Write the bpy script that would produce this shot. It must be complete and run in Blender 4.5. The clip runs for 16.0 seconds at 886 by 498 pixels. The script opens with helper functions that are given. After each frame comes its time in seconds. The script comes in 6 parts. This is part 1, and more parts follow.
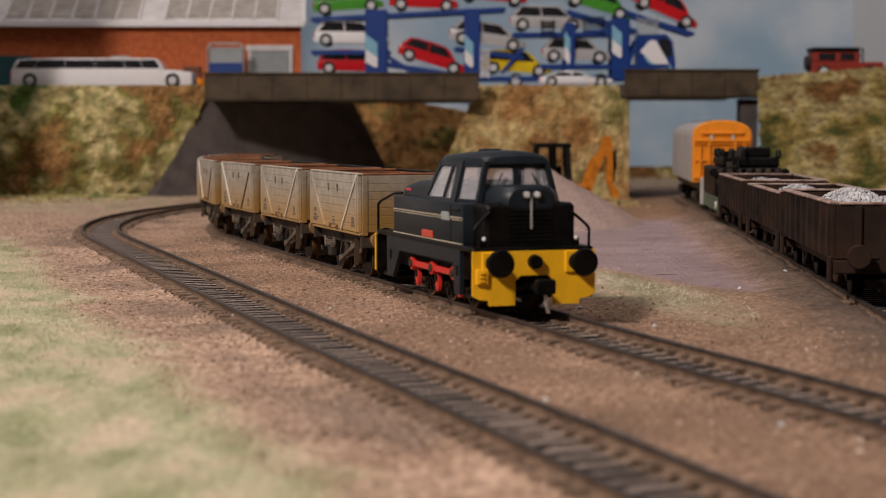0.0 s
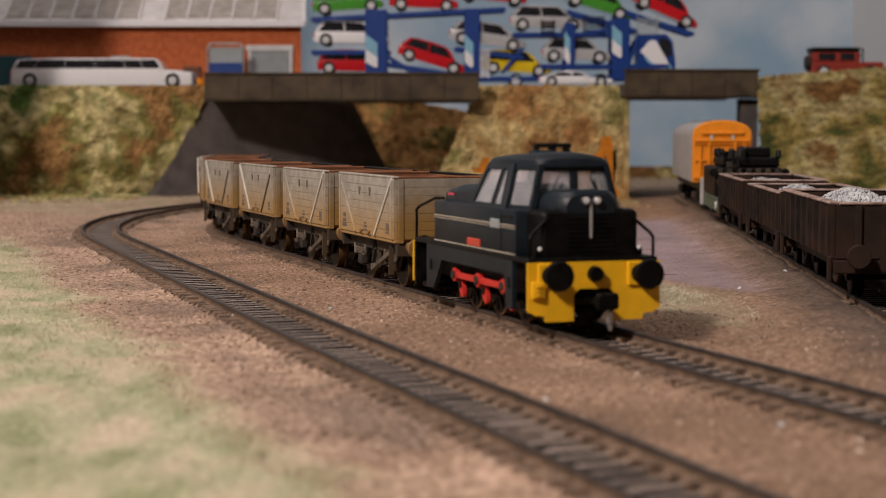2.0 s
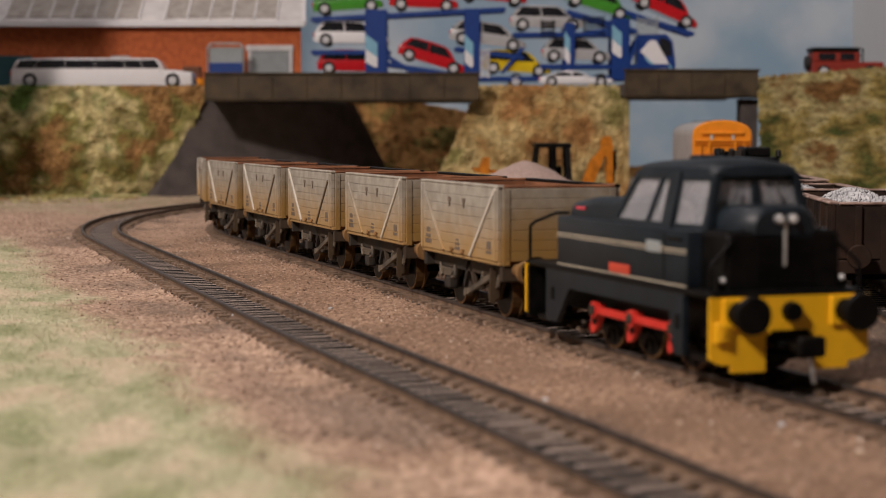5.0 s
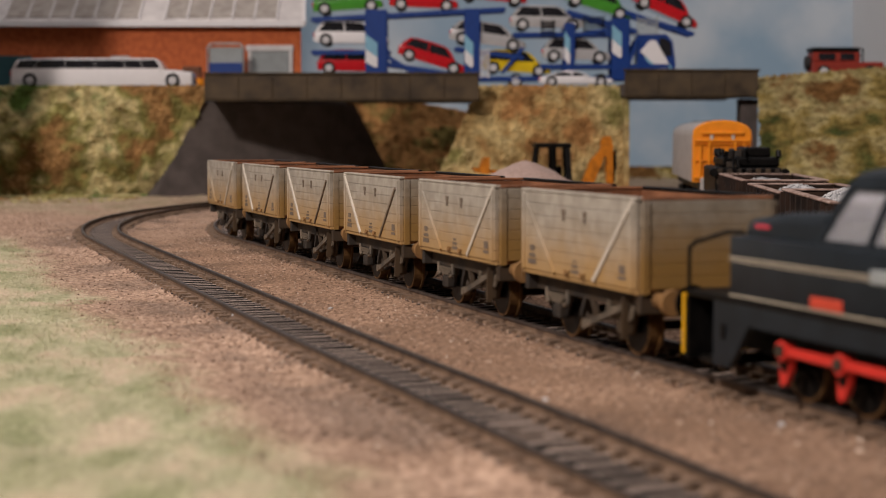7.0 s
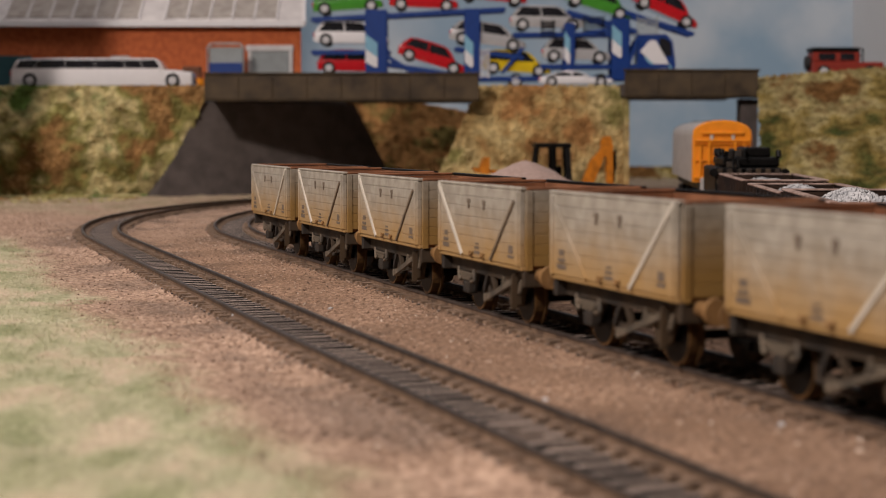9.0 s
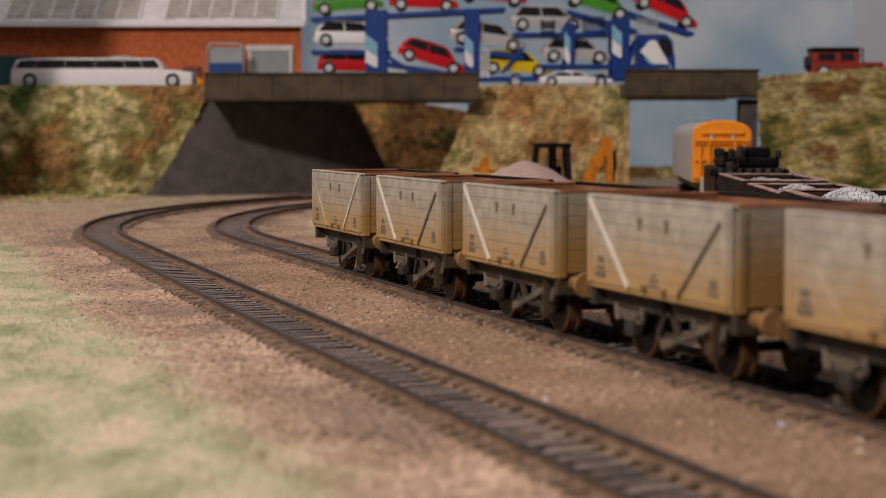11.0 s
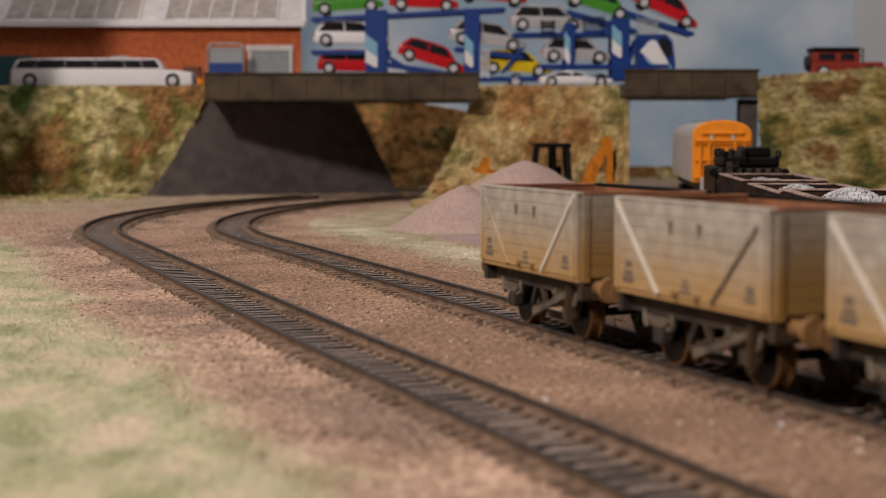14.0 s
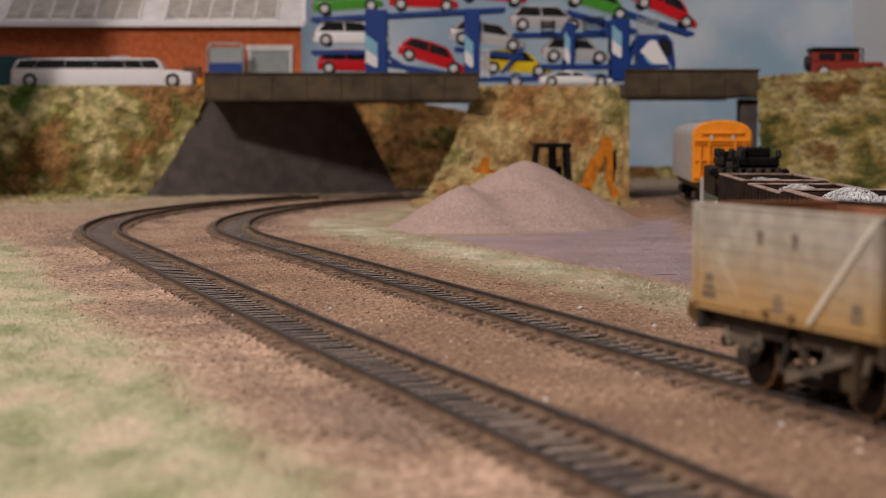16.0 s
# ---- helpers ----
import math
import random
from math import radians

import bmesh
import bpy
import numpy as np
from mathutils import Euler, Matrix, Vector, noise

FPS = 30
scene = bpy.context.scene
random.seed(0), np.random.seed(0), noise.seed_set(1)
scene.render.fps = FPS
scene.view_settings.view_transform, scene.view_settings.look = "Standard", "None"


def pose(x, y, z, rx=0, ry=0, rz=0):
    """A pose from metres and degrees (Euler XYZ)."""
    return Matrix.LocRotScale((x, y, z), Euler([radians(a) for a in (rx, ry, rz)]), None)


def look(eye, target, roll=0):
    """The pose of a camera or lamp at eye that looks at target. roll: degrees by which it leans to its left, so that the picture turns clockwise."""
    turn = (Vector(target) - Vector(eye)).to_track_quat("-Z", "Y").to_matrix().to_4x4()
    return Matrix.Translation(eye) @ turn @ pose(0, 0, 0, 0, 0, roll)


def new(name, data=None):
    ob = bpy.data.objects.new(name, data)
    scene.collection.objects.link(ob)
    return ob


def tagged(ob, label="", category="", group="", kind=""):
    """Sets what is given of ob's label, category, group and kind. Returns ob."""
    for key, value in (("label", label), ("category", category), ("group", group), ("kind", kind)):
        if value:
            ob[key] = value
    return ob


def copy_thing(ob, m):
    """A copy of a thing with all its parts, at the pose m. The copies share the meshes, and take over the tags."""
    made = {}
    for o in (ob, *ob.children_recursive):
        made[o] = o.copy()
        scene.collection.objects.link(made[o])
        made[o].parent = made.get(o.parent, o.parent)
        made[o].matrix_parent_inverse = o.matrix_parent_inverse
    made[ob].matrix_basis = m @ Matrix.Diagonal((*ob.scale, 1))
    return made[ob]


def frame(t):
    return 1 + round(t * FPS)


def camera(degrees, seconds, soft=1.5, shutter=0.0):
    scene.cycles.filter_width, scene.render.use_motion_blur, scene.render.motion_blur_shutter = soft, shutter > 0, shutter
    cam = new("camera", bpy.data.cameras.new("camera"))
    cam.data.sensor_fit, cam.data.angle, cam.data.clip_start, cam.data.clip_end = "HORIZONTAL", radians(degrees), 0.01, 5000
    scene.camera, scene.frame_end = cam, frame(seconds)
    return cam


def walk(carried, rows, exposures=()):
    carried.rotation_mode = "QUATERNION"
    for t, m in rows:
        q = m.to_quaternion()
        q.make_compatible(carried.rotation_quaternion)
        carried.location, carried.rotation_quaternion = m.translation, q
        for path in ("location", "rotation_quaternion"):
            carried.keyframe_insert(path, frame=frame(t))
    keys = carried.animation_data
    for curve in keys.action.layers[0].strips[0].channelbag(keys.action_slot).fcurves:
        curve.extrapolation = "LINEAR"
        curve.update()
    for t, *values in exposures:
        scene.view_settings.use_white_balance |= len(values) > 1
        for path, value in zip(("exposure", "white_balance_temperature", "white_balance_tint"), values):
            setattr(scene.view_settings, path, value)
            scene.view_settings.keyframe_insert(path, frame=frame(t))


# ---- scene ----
# A table-top model railway. Lengths below are in millimetres, scaled by M.
M = 0.001

cam = camera(29.0, 16.0, soft=1.0)
cam.data.dof.use_dof = True
cam.data.dof.focus_distance = 0.60
cam.data.dof.aperture_fstop = 26.0
VIEW = pose(0, 0, 48.73 * M, 90 - 3.943, 0, 0)
walk(cam, [(0, VIEW), (16.0, VIEW)])

# ---- light ----
scene.view_settings.exposure = 0.0


def area_lamp(name, eye, target, size, watts, colour):
    data = bpy.data.lights.new(name, "AREA")
    data.shape, data.size, data.energy, data.color = "DISK", size, watts, colour
    ob = new(name, data)
    ob.matrix_world = look(eye, target)
    return ob


area_lamp("studio_lamp", (-0.75, -0.46, 1.0), (-0.05, 0.8, 0), 0.17, 25.5, (1.0, 0.86, 0.80))
area_lamp("ceiling_lamp", (-0.35, 0.75, 1.55), (-0.15, 0.8, 0), 0.9, 9.5, (1.0, 0.88, 0.88))
world = bpy.data.worlds.new("room")
world.use_nodes = True
world.node_tree.nodes["Background"].inputs[0].default_value = (0.8, 0.85, 1, 1)
world.node_tree.nodes["Background"].inputs[1].default_value = 0.1
scene.world = world


# ---- materials ----
def material(name, colours, scale=60.0, rough=0.6, metal=0.0, bump=0.15, bump_scale=None, detail=6.0,
             stain=None, stain_scale=12.0, stain_amount=0.5, spread=(0.35, 0.65), spec=0.4, coat=0.0, vary=0.0):
    """colours: two or three colours mixed by fine noise; stain: a colour in broad uneven patches."""
    m = bpy.data.materials.new(name)
    m.use_nodes = True
    t = m.node_tree
    b = t.nodes["Principled BSDF"]
    co = t.nodes.new("ShaderNodeTexCoord")
    n = t.nodes.new("ShaderNodeTexNoise")
    n.inputs["Scale"].default_value, n.inputs["Detail"].default_value = scale, detail
    t.links.new(co.outputs["Object"], n.inputs["Vector"])
    r = t.nodes.new("ShaderNodeValToRGB")
    e = r.color_ramp.elements
    e[0].position, e[1].position = spread
    e[0].color, e[1].color = (*colours[0], 1), (*colours[-1], 1)
    if len(colours) > 2:
        x = e.new(sum(spread) / 2)
        x.color = (*colours[1], 1)
    t.links.new(n.outputs["Fac"], r.inputs["Fac"])
    out = r.outputs["Color"]
    if stain:
        n2 = t.nodes.new("ShaderNodeTexNoise")
        n2.inputs["Scale"].default_value, n2.inputs["Detail"].default_value = stain_scale, 5.0
        t.links.new(co.outputs["Object"], n2.inputs["Vector"])
        r2 = t.nodes.new("ShaderNodeMapRange")
        r2.inputs[1].default_value, r2.inputs[2].default_value = 0.42, 0.68
        r2.inputs[4].default_value = stain_amount
        t.links.new(n2.outputs["Fac"], r2.inputs[0])
        mx = t.nodes.new("ShaderNodeMix")
        mx.data_type = "RGBA"
        t.links.new(r2.outputs[0], mx.inputs[0])
        t.links.new(out, mx.inputs[6])
        mx.inputs[7].default_value = (*stain, 1)
        out = mx.outputs[2]
    if vary:
        oi = t.nodes.new("ShaderNodeObjectInfo")
        mr = t.nodes.new("ShaderNodeMapRange")
        mr.inputs[3].default_value, mr.inputs[4].default_value = 1 - vary, 1 + vary
        t.links.new(oi.outputs["Random"], mr.inputs[0])
        hs = t.nodes.new("ShaderNodeHueSaturation")
        t.links.new(mr.outputs[0], hs.inputs["Value"])
        t.links.new(out, hs.inputs["Color"])
        out = hs.outputs["Color"]
    t.links.new(out, b.inputs["Base Color"])
    b.inputs["Roughness"].default_value, b.inputs["Metallic"].default_value = rough, metal
    b.inputs["Specular IOR Level"].default_value = spec
    b.inputs["Coat Weight"].default_value = coat
    if bump:
        n3 = t.nodes.new("ShaderNodeTexNoise")
        n3.inputs["Scale"].default_value, n3.inputs["Detail"].default_value = bump_scale or scale * 2, 4.0
        t.links.new(co.outputs["Object"], n3.inputs["Vector"])
        bp = t.nodes.new("ShaderNodeBump")
        bp.inputs["Strength"].default_value, bp.inputs["Distance"].default_value = bump, 0.0006
        t.links.new(n3.outputs["Fac"], bp.inputs["Height"])
        t.links.new(bp.outputs["Normal"], b.inputs["Normal"])
    return m


def paint(name, c, rough=0.35, coat=0.0, dirt=0.12):
    lo = tuple(v * (1 - dirt) for v in c)
    return material(name, [lo, c], 220, rough, 0, 0.04, 900, coat=coat)


def glass_material(name, tint, rough=0.05, clear=1.0):
    m = bpy.data.materials.new(name)
    m.use_nodes = True
    t = m.node_tree
    b = t.nodes["Principled BSDF"]
    b.inputs["Base Color"].default_value = (*tint, 1)
    b.inputs["Roughness"].default_value = rough
    b.inputs["Transmission Weight"].default_value = clear
    b.inputs["IOR"].default_value = 1.35
    return m


def ground_material():
    """Soil, static grass and paving, mixed by the zone that each place of the ground belongs to."""
    m = bpy.data.materials.new("scenic_ground")
    m.use_nodes = True
    t = m.node_tree
    b = t.nodes["Principled BSDF"]
    co = t.nodes.new("ShaderNodeTexCoord")

    long = t.nodes.new("ShaderNodeMapping")
    long.inputs["Scale"].default_value = (1.0, 0.38, 1.0)
    t.links.new(co.outputs["Object"], long.inputs[0])

    def noise(scale, lo, hi, detail=6.0, at=(0.35, 0.65), mid=None, drawn=False):
        n = t.nodes.new("ShaderNodeTexNoise")
        n.inputs["Scale"].default_value, n.inputs["Detail"].default_value = scale, detail
        t.links.new((long if drawn else co).outputs["Vector" if drawn else "Object"], n.inputs["Vector"])
        r = t.nodes.new("ShaderNodeValToRGB")
        e = r.color_ramp.elements
        e[0].position, e[1].position = at
        e[0].color, e[1].color = (*lo, 1), (*hi, 1)
        if mid:
            e.new(sum(at) / 2).color = (*mid, 1)
        t.links.new(n.outputs["Fac"], r.inputs["Fac"])
        return r.outputs["Color"]

    def mix(fac, a, c, kind="MIX"):
        x = t.nodes.new("ShaderNodeMix")
        x.data_type, x.blend_type = "RGBA", kind
        if isinstance(fac, float):
            x.inputs[0].default_value = fac
        else:
            t.links.new(fac, x.inputs[0])
        t.links.new(a, x.inputs[6])
        t.links.new(c, x.inputs[7])
        return x.outputs[2]

    zone = t.nodes.new("ShaderNodeVertexColor")
    zone.layer_name = "zone"
    sep = t.nodes.new("ShaderNodeSeparateColor")
    t.links.new(zone.outputs["Color"], sep.inputs[0])
    soil = mix(0.34, noise(640, (0.085, 0.048, 0.030), (0.78, 0.575, 0.43), 8, (0.34, 0.66), (0.365, 0.24, 0.157)),
               noise(30, (0.24, 0.145, 0.092), (0.59, 0.405, 0.295), 7, (0.32, 0.68)))
    turf = mix(0.62, noise(650, (0.16, 0.16, 0.07), (0.64, 0.58, 0.39), 5, (0.3, 0.7)),
               noise(75, (0.19, 0.235, 0.10), (0.62, 0.49, 0.36), 7, (0.36, 0.63), (0.41, 0.405, 0.25), True))
    streak = t.nodes.new("ShaderNodeTexNoise")
    streak.inputs["Scale"].default_value, streak.inputs["Detail"].default_value = 1.0, 4
    mp = t.nodes.new("ShaderNodeMapping")
    mp.inputs["Scale"].default_value = (70, 110, 1)
    mp.inputs["Rotation"].default_value = (0, 0, 0.25)
    t.links.new(co.outputs["Object"], mp.inputs[0])
    t.links.new(mp.outputs[0], streak.inputs["Vector"])
    cut = t.nodes.new("ShaderNodeMapRange")
    cut.inputs[1].default_value, cut.inputs[2].default_value = 0.66, 0.70
    t.links.new(streak.outputs["Fac"], cut.inputs[0])
    slab = mix(0.5, noise(420, (0.20, 0.138, 0.135), (0.47, 0.345, 0.34), 5, (0.3, 0.7)),
               noise(26, (0.22, 0.148, 0.145), (0.47, 0.345, 0.345), 6))
    slab = mix(cut.outputs[0], slab, noise(300, (0.07, 0.03, 0.025), (0.16, 0.08, 0.07)))
    oily = mix(0.5, noise(700, (0.018, 0.015, 0.014), (0.12, 0.092, 0.075), 5, (0.3, 0.7)),
               noise(40, (0.025, 0.021, 0.019), (0.12, 0.085, 0.062), 5))
    umber = mix(0.45, noise(640, (0.060, 0.031, 0.016), (0.54, 0.335, 0.205), 8, (0.34, 0.66), (0.245, 0.138, 0.075)),
                noise(30, (0.15, 0.082, 0.042), (0.36, 0.22, 0.13), 7, (0.32, 0.68)))
    soil = mix(zone.outputs["Alpha"], soil, umber)
    c = mix(sep.outputs[0], soil, turf)
    c = mix(sep.outputs[1], c, slab)
    c = mix(sep.outputs[2], c, oily)
    t.links.new(c, b.inputs["Base Color"])
    rg = t.nodes.new("ShaderNodeMapRange")
    rg.inputs[3].default_value, rg.inputs[4].default_value = 0.92, 0.38
    t.links.new(sep.outputs[1], rg.inputs[0])
    t.links.new(rg.outputs[0], b.inputs["Roughness"])
    b.inputs["Specular IOR Level"].default_value = 0.35
    h = t.nodes.new("ShaderNodeTexNoise")
    h.inputs["Scale"].default_value, h.inputs["Detail"].default_value = 520, 8
    t.links.new(co.outputs["Object"], h.inputs["Vector"])
    bp = t.nodes.new("ShaderNodeBump")
    bp.inputs["Strength"].default_value, bp.inputs["Distance"].default_value = 0.8, 0.0014
    t.links.new(h.outputs["Fac"], bp.inputs["Height"])
    t.links.new(bp.outputs["Normal"], b.inputs["Normal"])
    return m


def weathered_wagon(name="wagon_grey", tones=((0.27, 0.245, 0.20), (0.375, 0.345, 0.29)), dust=(0.36, 0.215, 0.070, 1), most=0.92, low=0.0195):
    """Grey planking with an ochre dusting low down, sprayed on as weathering."""
    m = material(name, tones, 260, 0.62, 0, 0.12, 700)
    t = m.node_tree
    b = t.nodes["Principled BSDF"]
    src = b.inputs["Base Color"].links[0].from_socket
    co = t.nodes.new("ShaderNodeTexCoord")
    sp = t.nodes.new("ShaderNodeSeparateXYZ")
    t.links.new(co.outputs["Object"], sp.inputs[0])
    n = t.nodes.new("ShaderNodeTexNoise")
    n.inputs["Scale"].default_value, n.inputs["Detail"].default_value = 90, 5
    t.links.new(co.outputs["Object"], n.inputs["Vector"])
    ad = t.nodes.new("ShaderNodeMath")
    ad.operation = "MULTIPLY_ADD"
    ad.inputs[1].default_value = 0.010
    t.links.new(n.outputs["Fac"], ad.inputs[0])
    t.links.new(sp.outputs["Z"], ad.inputs[2])
    mr = t.nodes.new("ShaderNodeMapRange")
    mr.interpolation_type = "SMOOTHSTEP"
    mr.inputs[1].default_value, mr.inputs[2].default_value = low + 0.017, low
    mr.inputs[3].default_value, mr.inputs[4].default_value = 0.0, most
    t.links.new(ad.outputs[0], mr.inputs[0])
    mx = t.nodes.new("ShaderNodeMix")
    mx.data_type = "RGBA"
    t.links.new(mr.outputs[0], mx.inputs[0])
    t.links.new(src, mx.inputs[6])
    mx.inputs[7].default_value = dust
    t.links.new(mx.outputs[2], b.inputs["Base Color"])
    return m


GROUND = ground_material()
RAILWEB = material("dusty_rail_side", [(0.09, 0.056, 0.036), (0.20, 0.13, 0.083)], 260, 0.85, 0, 0.1)
RAIL = material("rail_steel", [(0.040, 0.032, 0.028), (0.095, 0.078, 0.068)], 300, 0.42, 0.4, 0.1)


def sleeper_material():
    """Black plastic, pale dust on top; the near-black sides paint in gap shade."""
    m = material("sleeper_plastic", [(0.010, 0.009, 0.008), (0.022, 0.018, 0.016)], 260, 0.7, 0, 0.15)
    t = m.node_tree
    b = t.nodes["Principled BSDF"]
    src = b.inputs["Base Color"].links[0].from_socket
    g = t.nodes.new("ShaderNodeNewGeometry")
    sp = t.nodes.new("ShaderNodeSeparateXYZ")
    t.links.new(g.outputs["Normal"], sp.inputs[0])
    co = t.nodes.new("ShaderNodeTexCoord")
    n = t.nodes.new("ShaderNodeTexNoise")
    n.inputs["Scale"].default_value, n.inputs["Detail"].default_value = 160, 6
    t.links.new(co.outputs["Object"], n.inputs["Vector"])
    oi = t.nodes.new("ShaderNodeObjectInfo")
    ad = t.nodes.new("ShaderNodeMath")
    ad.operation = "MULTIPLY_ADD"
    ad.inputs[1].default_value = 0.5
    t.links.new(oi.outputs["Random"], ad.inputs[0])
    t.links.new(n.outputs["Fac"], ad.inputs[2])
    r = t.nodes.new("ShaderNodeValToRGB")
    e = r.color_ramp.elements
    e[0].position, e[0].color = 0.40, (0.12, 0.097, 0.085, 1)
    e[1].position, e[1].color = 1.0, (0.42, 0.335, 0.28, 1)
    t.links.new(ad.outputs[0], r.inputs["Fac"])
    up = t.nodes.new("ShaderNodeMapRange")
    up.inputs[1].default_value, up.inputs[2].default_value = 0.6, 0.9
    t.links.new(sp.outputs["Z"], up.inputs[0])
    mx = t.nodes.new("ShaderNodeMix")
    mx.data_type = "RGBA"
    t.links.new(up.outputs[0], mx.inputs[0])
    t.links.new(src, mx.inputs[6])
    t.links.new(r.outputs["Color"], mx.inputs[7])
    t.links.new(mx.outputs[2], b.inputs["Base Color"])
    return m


def grit_material():
    m = bpy.data.materials.new("grit")
    m.use_nodes = True
    t = m.node_tree
    b = t.nodes["Principled BSDF"]
    g = t.nodes.new("ShaderNodeNewGeometry")
    r = t.nodes.new("ShaderNodeValToRGB")
    e = r.color_ramp.elements
    e[0].position, e[0].color = 0.0, (0.10, 0.062, 0.042, 1)
    e[1].position, e[1].color = 1.0, (0.72, 0.62, 0.52, 1)
    e.new(0.35).color = (0.20, 0.128, 0.085, 1)
    e.new(0.75).color = (0.40, 0.28, 0.20, 1)
    e.new(0.95).color = (0.48, 0.36, 0.27, 1)
    t.links.new(g.outputs["Random Per Island"], r.inputs["Fac"])
    t.links.new(r.outputs["Color"], b.inputs["Base Color"])
    b.inputs["Roughness"].default_value = 0.9
    return m


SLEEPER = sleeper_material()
GRIT = grit_material()
BALLAST = material("dusty_ballast", [(0.045, 0.030, 0.021), (0.13, 0.086, 0.058)], 330, 0.95, 0, 0.8, 500, stain=(0.20, 0.13, 0.08), stain_scale=45)
CHAIR = material("rail_chair_rust", [(0.10, 0.066, 0.043), (0.27, 0.185, 0.125)], 300, 0.8)
LOCO = material("loco_green_black", [(0.0060, 0.0100, 0.0140), (0.0105, 0.0162, 0.0220)], 200, 0.44, 0, 0.03, 900, spec=0.30)
BLACK = material("matt_black", [(0.002, 0.002, 0.002), (0.006, 0.0055, 0.005)], 300, 0.45, 0, 0.06, spec=0.12)
YELLOW = paint("warning_yellow", (0.85, 0.46, 0.012), 0.38)
RED = paint("rod_red", (0.62, 0.035, 0.025), 0.38)
CREAM = paint("lining_cream", (0.55, 0.48, 0.36), 0.5)
STEEL = material("bright_steel", [(0.42, 0.42, 0.42), (0.6, 0.6, 0.58)], 300, 0.3, 0.7, 0.05)
LENS = material("lamp_lens", [(0.55, 0.55, 0.55), (0.75, 0.75, 0.74)], 300, 0.15, 0, 0)
# pale, part-diffuse glass: the sheen of room reflections is put into the panes
PANE = glass_material("sheen_glazing", (0.92, 0.94, 0.99), 0.06, 0.84)
CARRIM = material("silver_rim_paint", [(0.52, 0.52, 0.53), (0.66, 0.66, 0.66)], 300, 0.3, 0.1, 0)
WAGON = weathered_wagon()
# base grey darkened to paint in shade on the ends; heavier ochre is weathering
WAGON_END_SHADED = weathered_wagon("wagon_end_shaded", ((0.215, 0.19, 0.15), (0.31, 0.28, 0.225)), dust=(0.25, 0.142, 0.035, 1), most=0.97, low=0.0235)
WAGON_IN = material("rusty_inside", [(0.15, 0.058, 0.024), (0.28, 0.118, 0.054)], 120, 0.85, 0, 0.3, stain=(0.10, 0.05, 0.03))
UNDER = material("dusty_underframe", [(0.008, 0.007, 0.0065), (0.032, 0.027, 0.022)], 160, 0.75, 0, 0.2, stain=(0.095, 0.055, 0.021), stain_scale=60)
LEVER = material("dusty_lever", [(0.06, 0.05, 0.038), (0.15, 0.12, 0.085)], 200, 0.75)
BUFFER = material("ochre_buffer", [(0.13, 0.068, 0.024), (0.24, 0.13, 0.045)], 200, 0.7)
TREAD = material("rusty_wheel_rim", [(0.055, 0.028, 0.010), (0.16, 0.082, 0.028)], 200, 0.5, 0.3)
MARK = paint("dark_marking", (0.15, 0.115, 0.085), 0.7)
STRAP = paint("pale_strapping", (0.56, 0.52, 0.44), 0.6)
DARKWAGON = material("brown_hopper", [(0.007, 0.005, 0.0045), (0.020, 0.013, 0.010)], 150, 0.65, 0, 0.2, spec=0.18, stain=(0.050, 0.024, 0.013), stain_scale=40, stain_amount=0.6)
DUSTRIM = material("dusty_rim", [(0.15, 0.095, 0.075), (0.42, 0.31, 0.26)], 200, 0.8)
STONE = material("white_ballast", [(0.30, 0.31, 0.32), (0.58, 0.58, 0.58)], 300, 0.85)
CONCRETE = material("dark_concrete", [(0.062, 0.052, 0.048), (0.105, 0.088, 0.081)], 90, 0.8, 0, 0.3, stain=(0.12, 0.10, 0.09), stain_scale=16)
BEAM = material("bridge_girder_brown", [(0.026, 0.017, 0.008), (0.062, 0.041, 0.019)], 90, 0.7, 0, 0.25, stain=(0.09, 0.064, 0.034), stain_scale=30)
SAND = material("pinkish_sand", [(0.27, 0.19, 0.16), (0.48, 0.355, 0.305)], 700, 0.95, 0, 0.9, 500, detail=6, stain=(0.44, 0.33, 0.28), stain_scale=25)
BRICK = material("orange_brick", [(0.38, 0.085, 0.022), (0.52, 0.13, 0.038)], 260, 0.8, 0, 0.2)
ROOF = material("pale_roof_sheet", [(0.50, 0.48, 0.47), (0.66, 0.64, 0.62)], 60, 0.6, 0, 0.05)


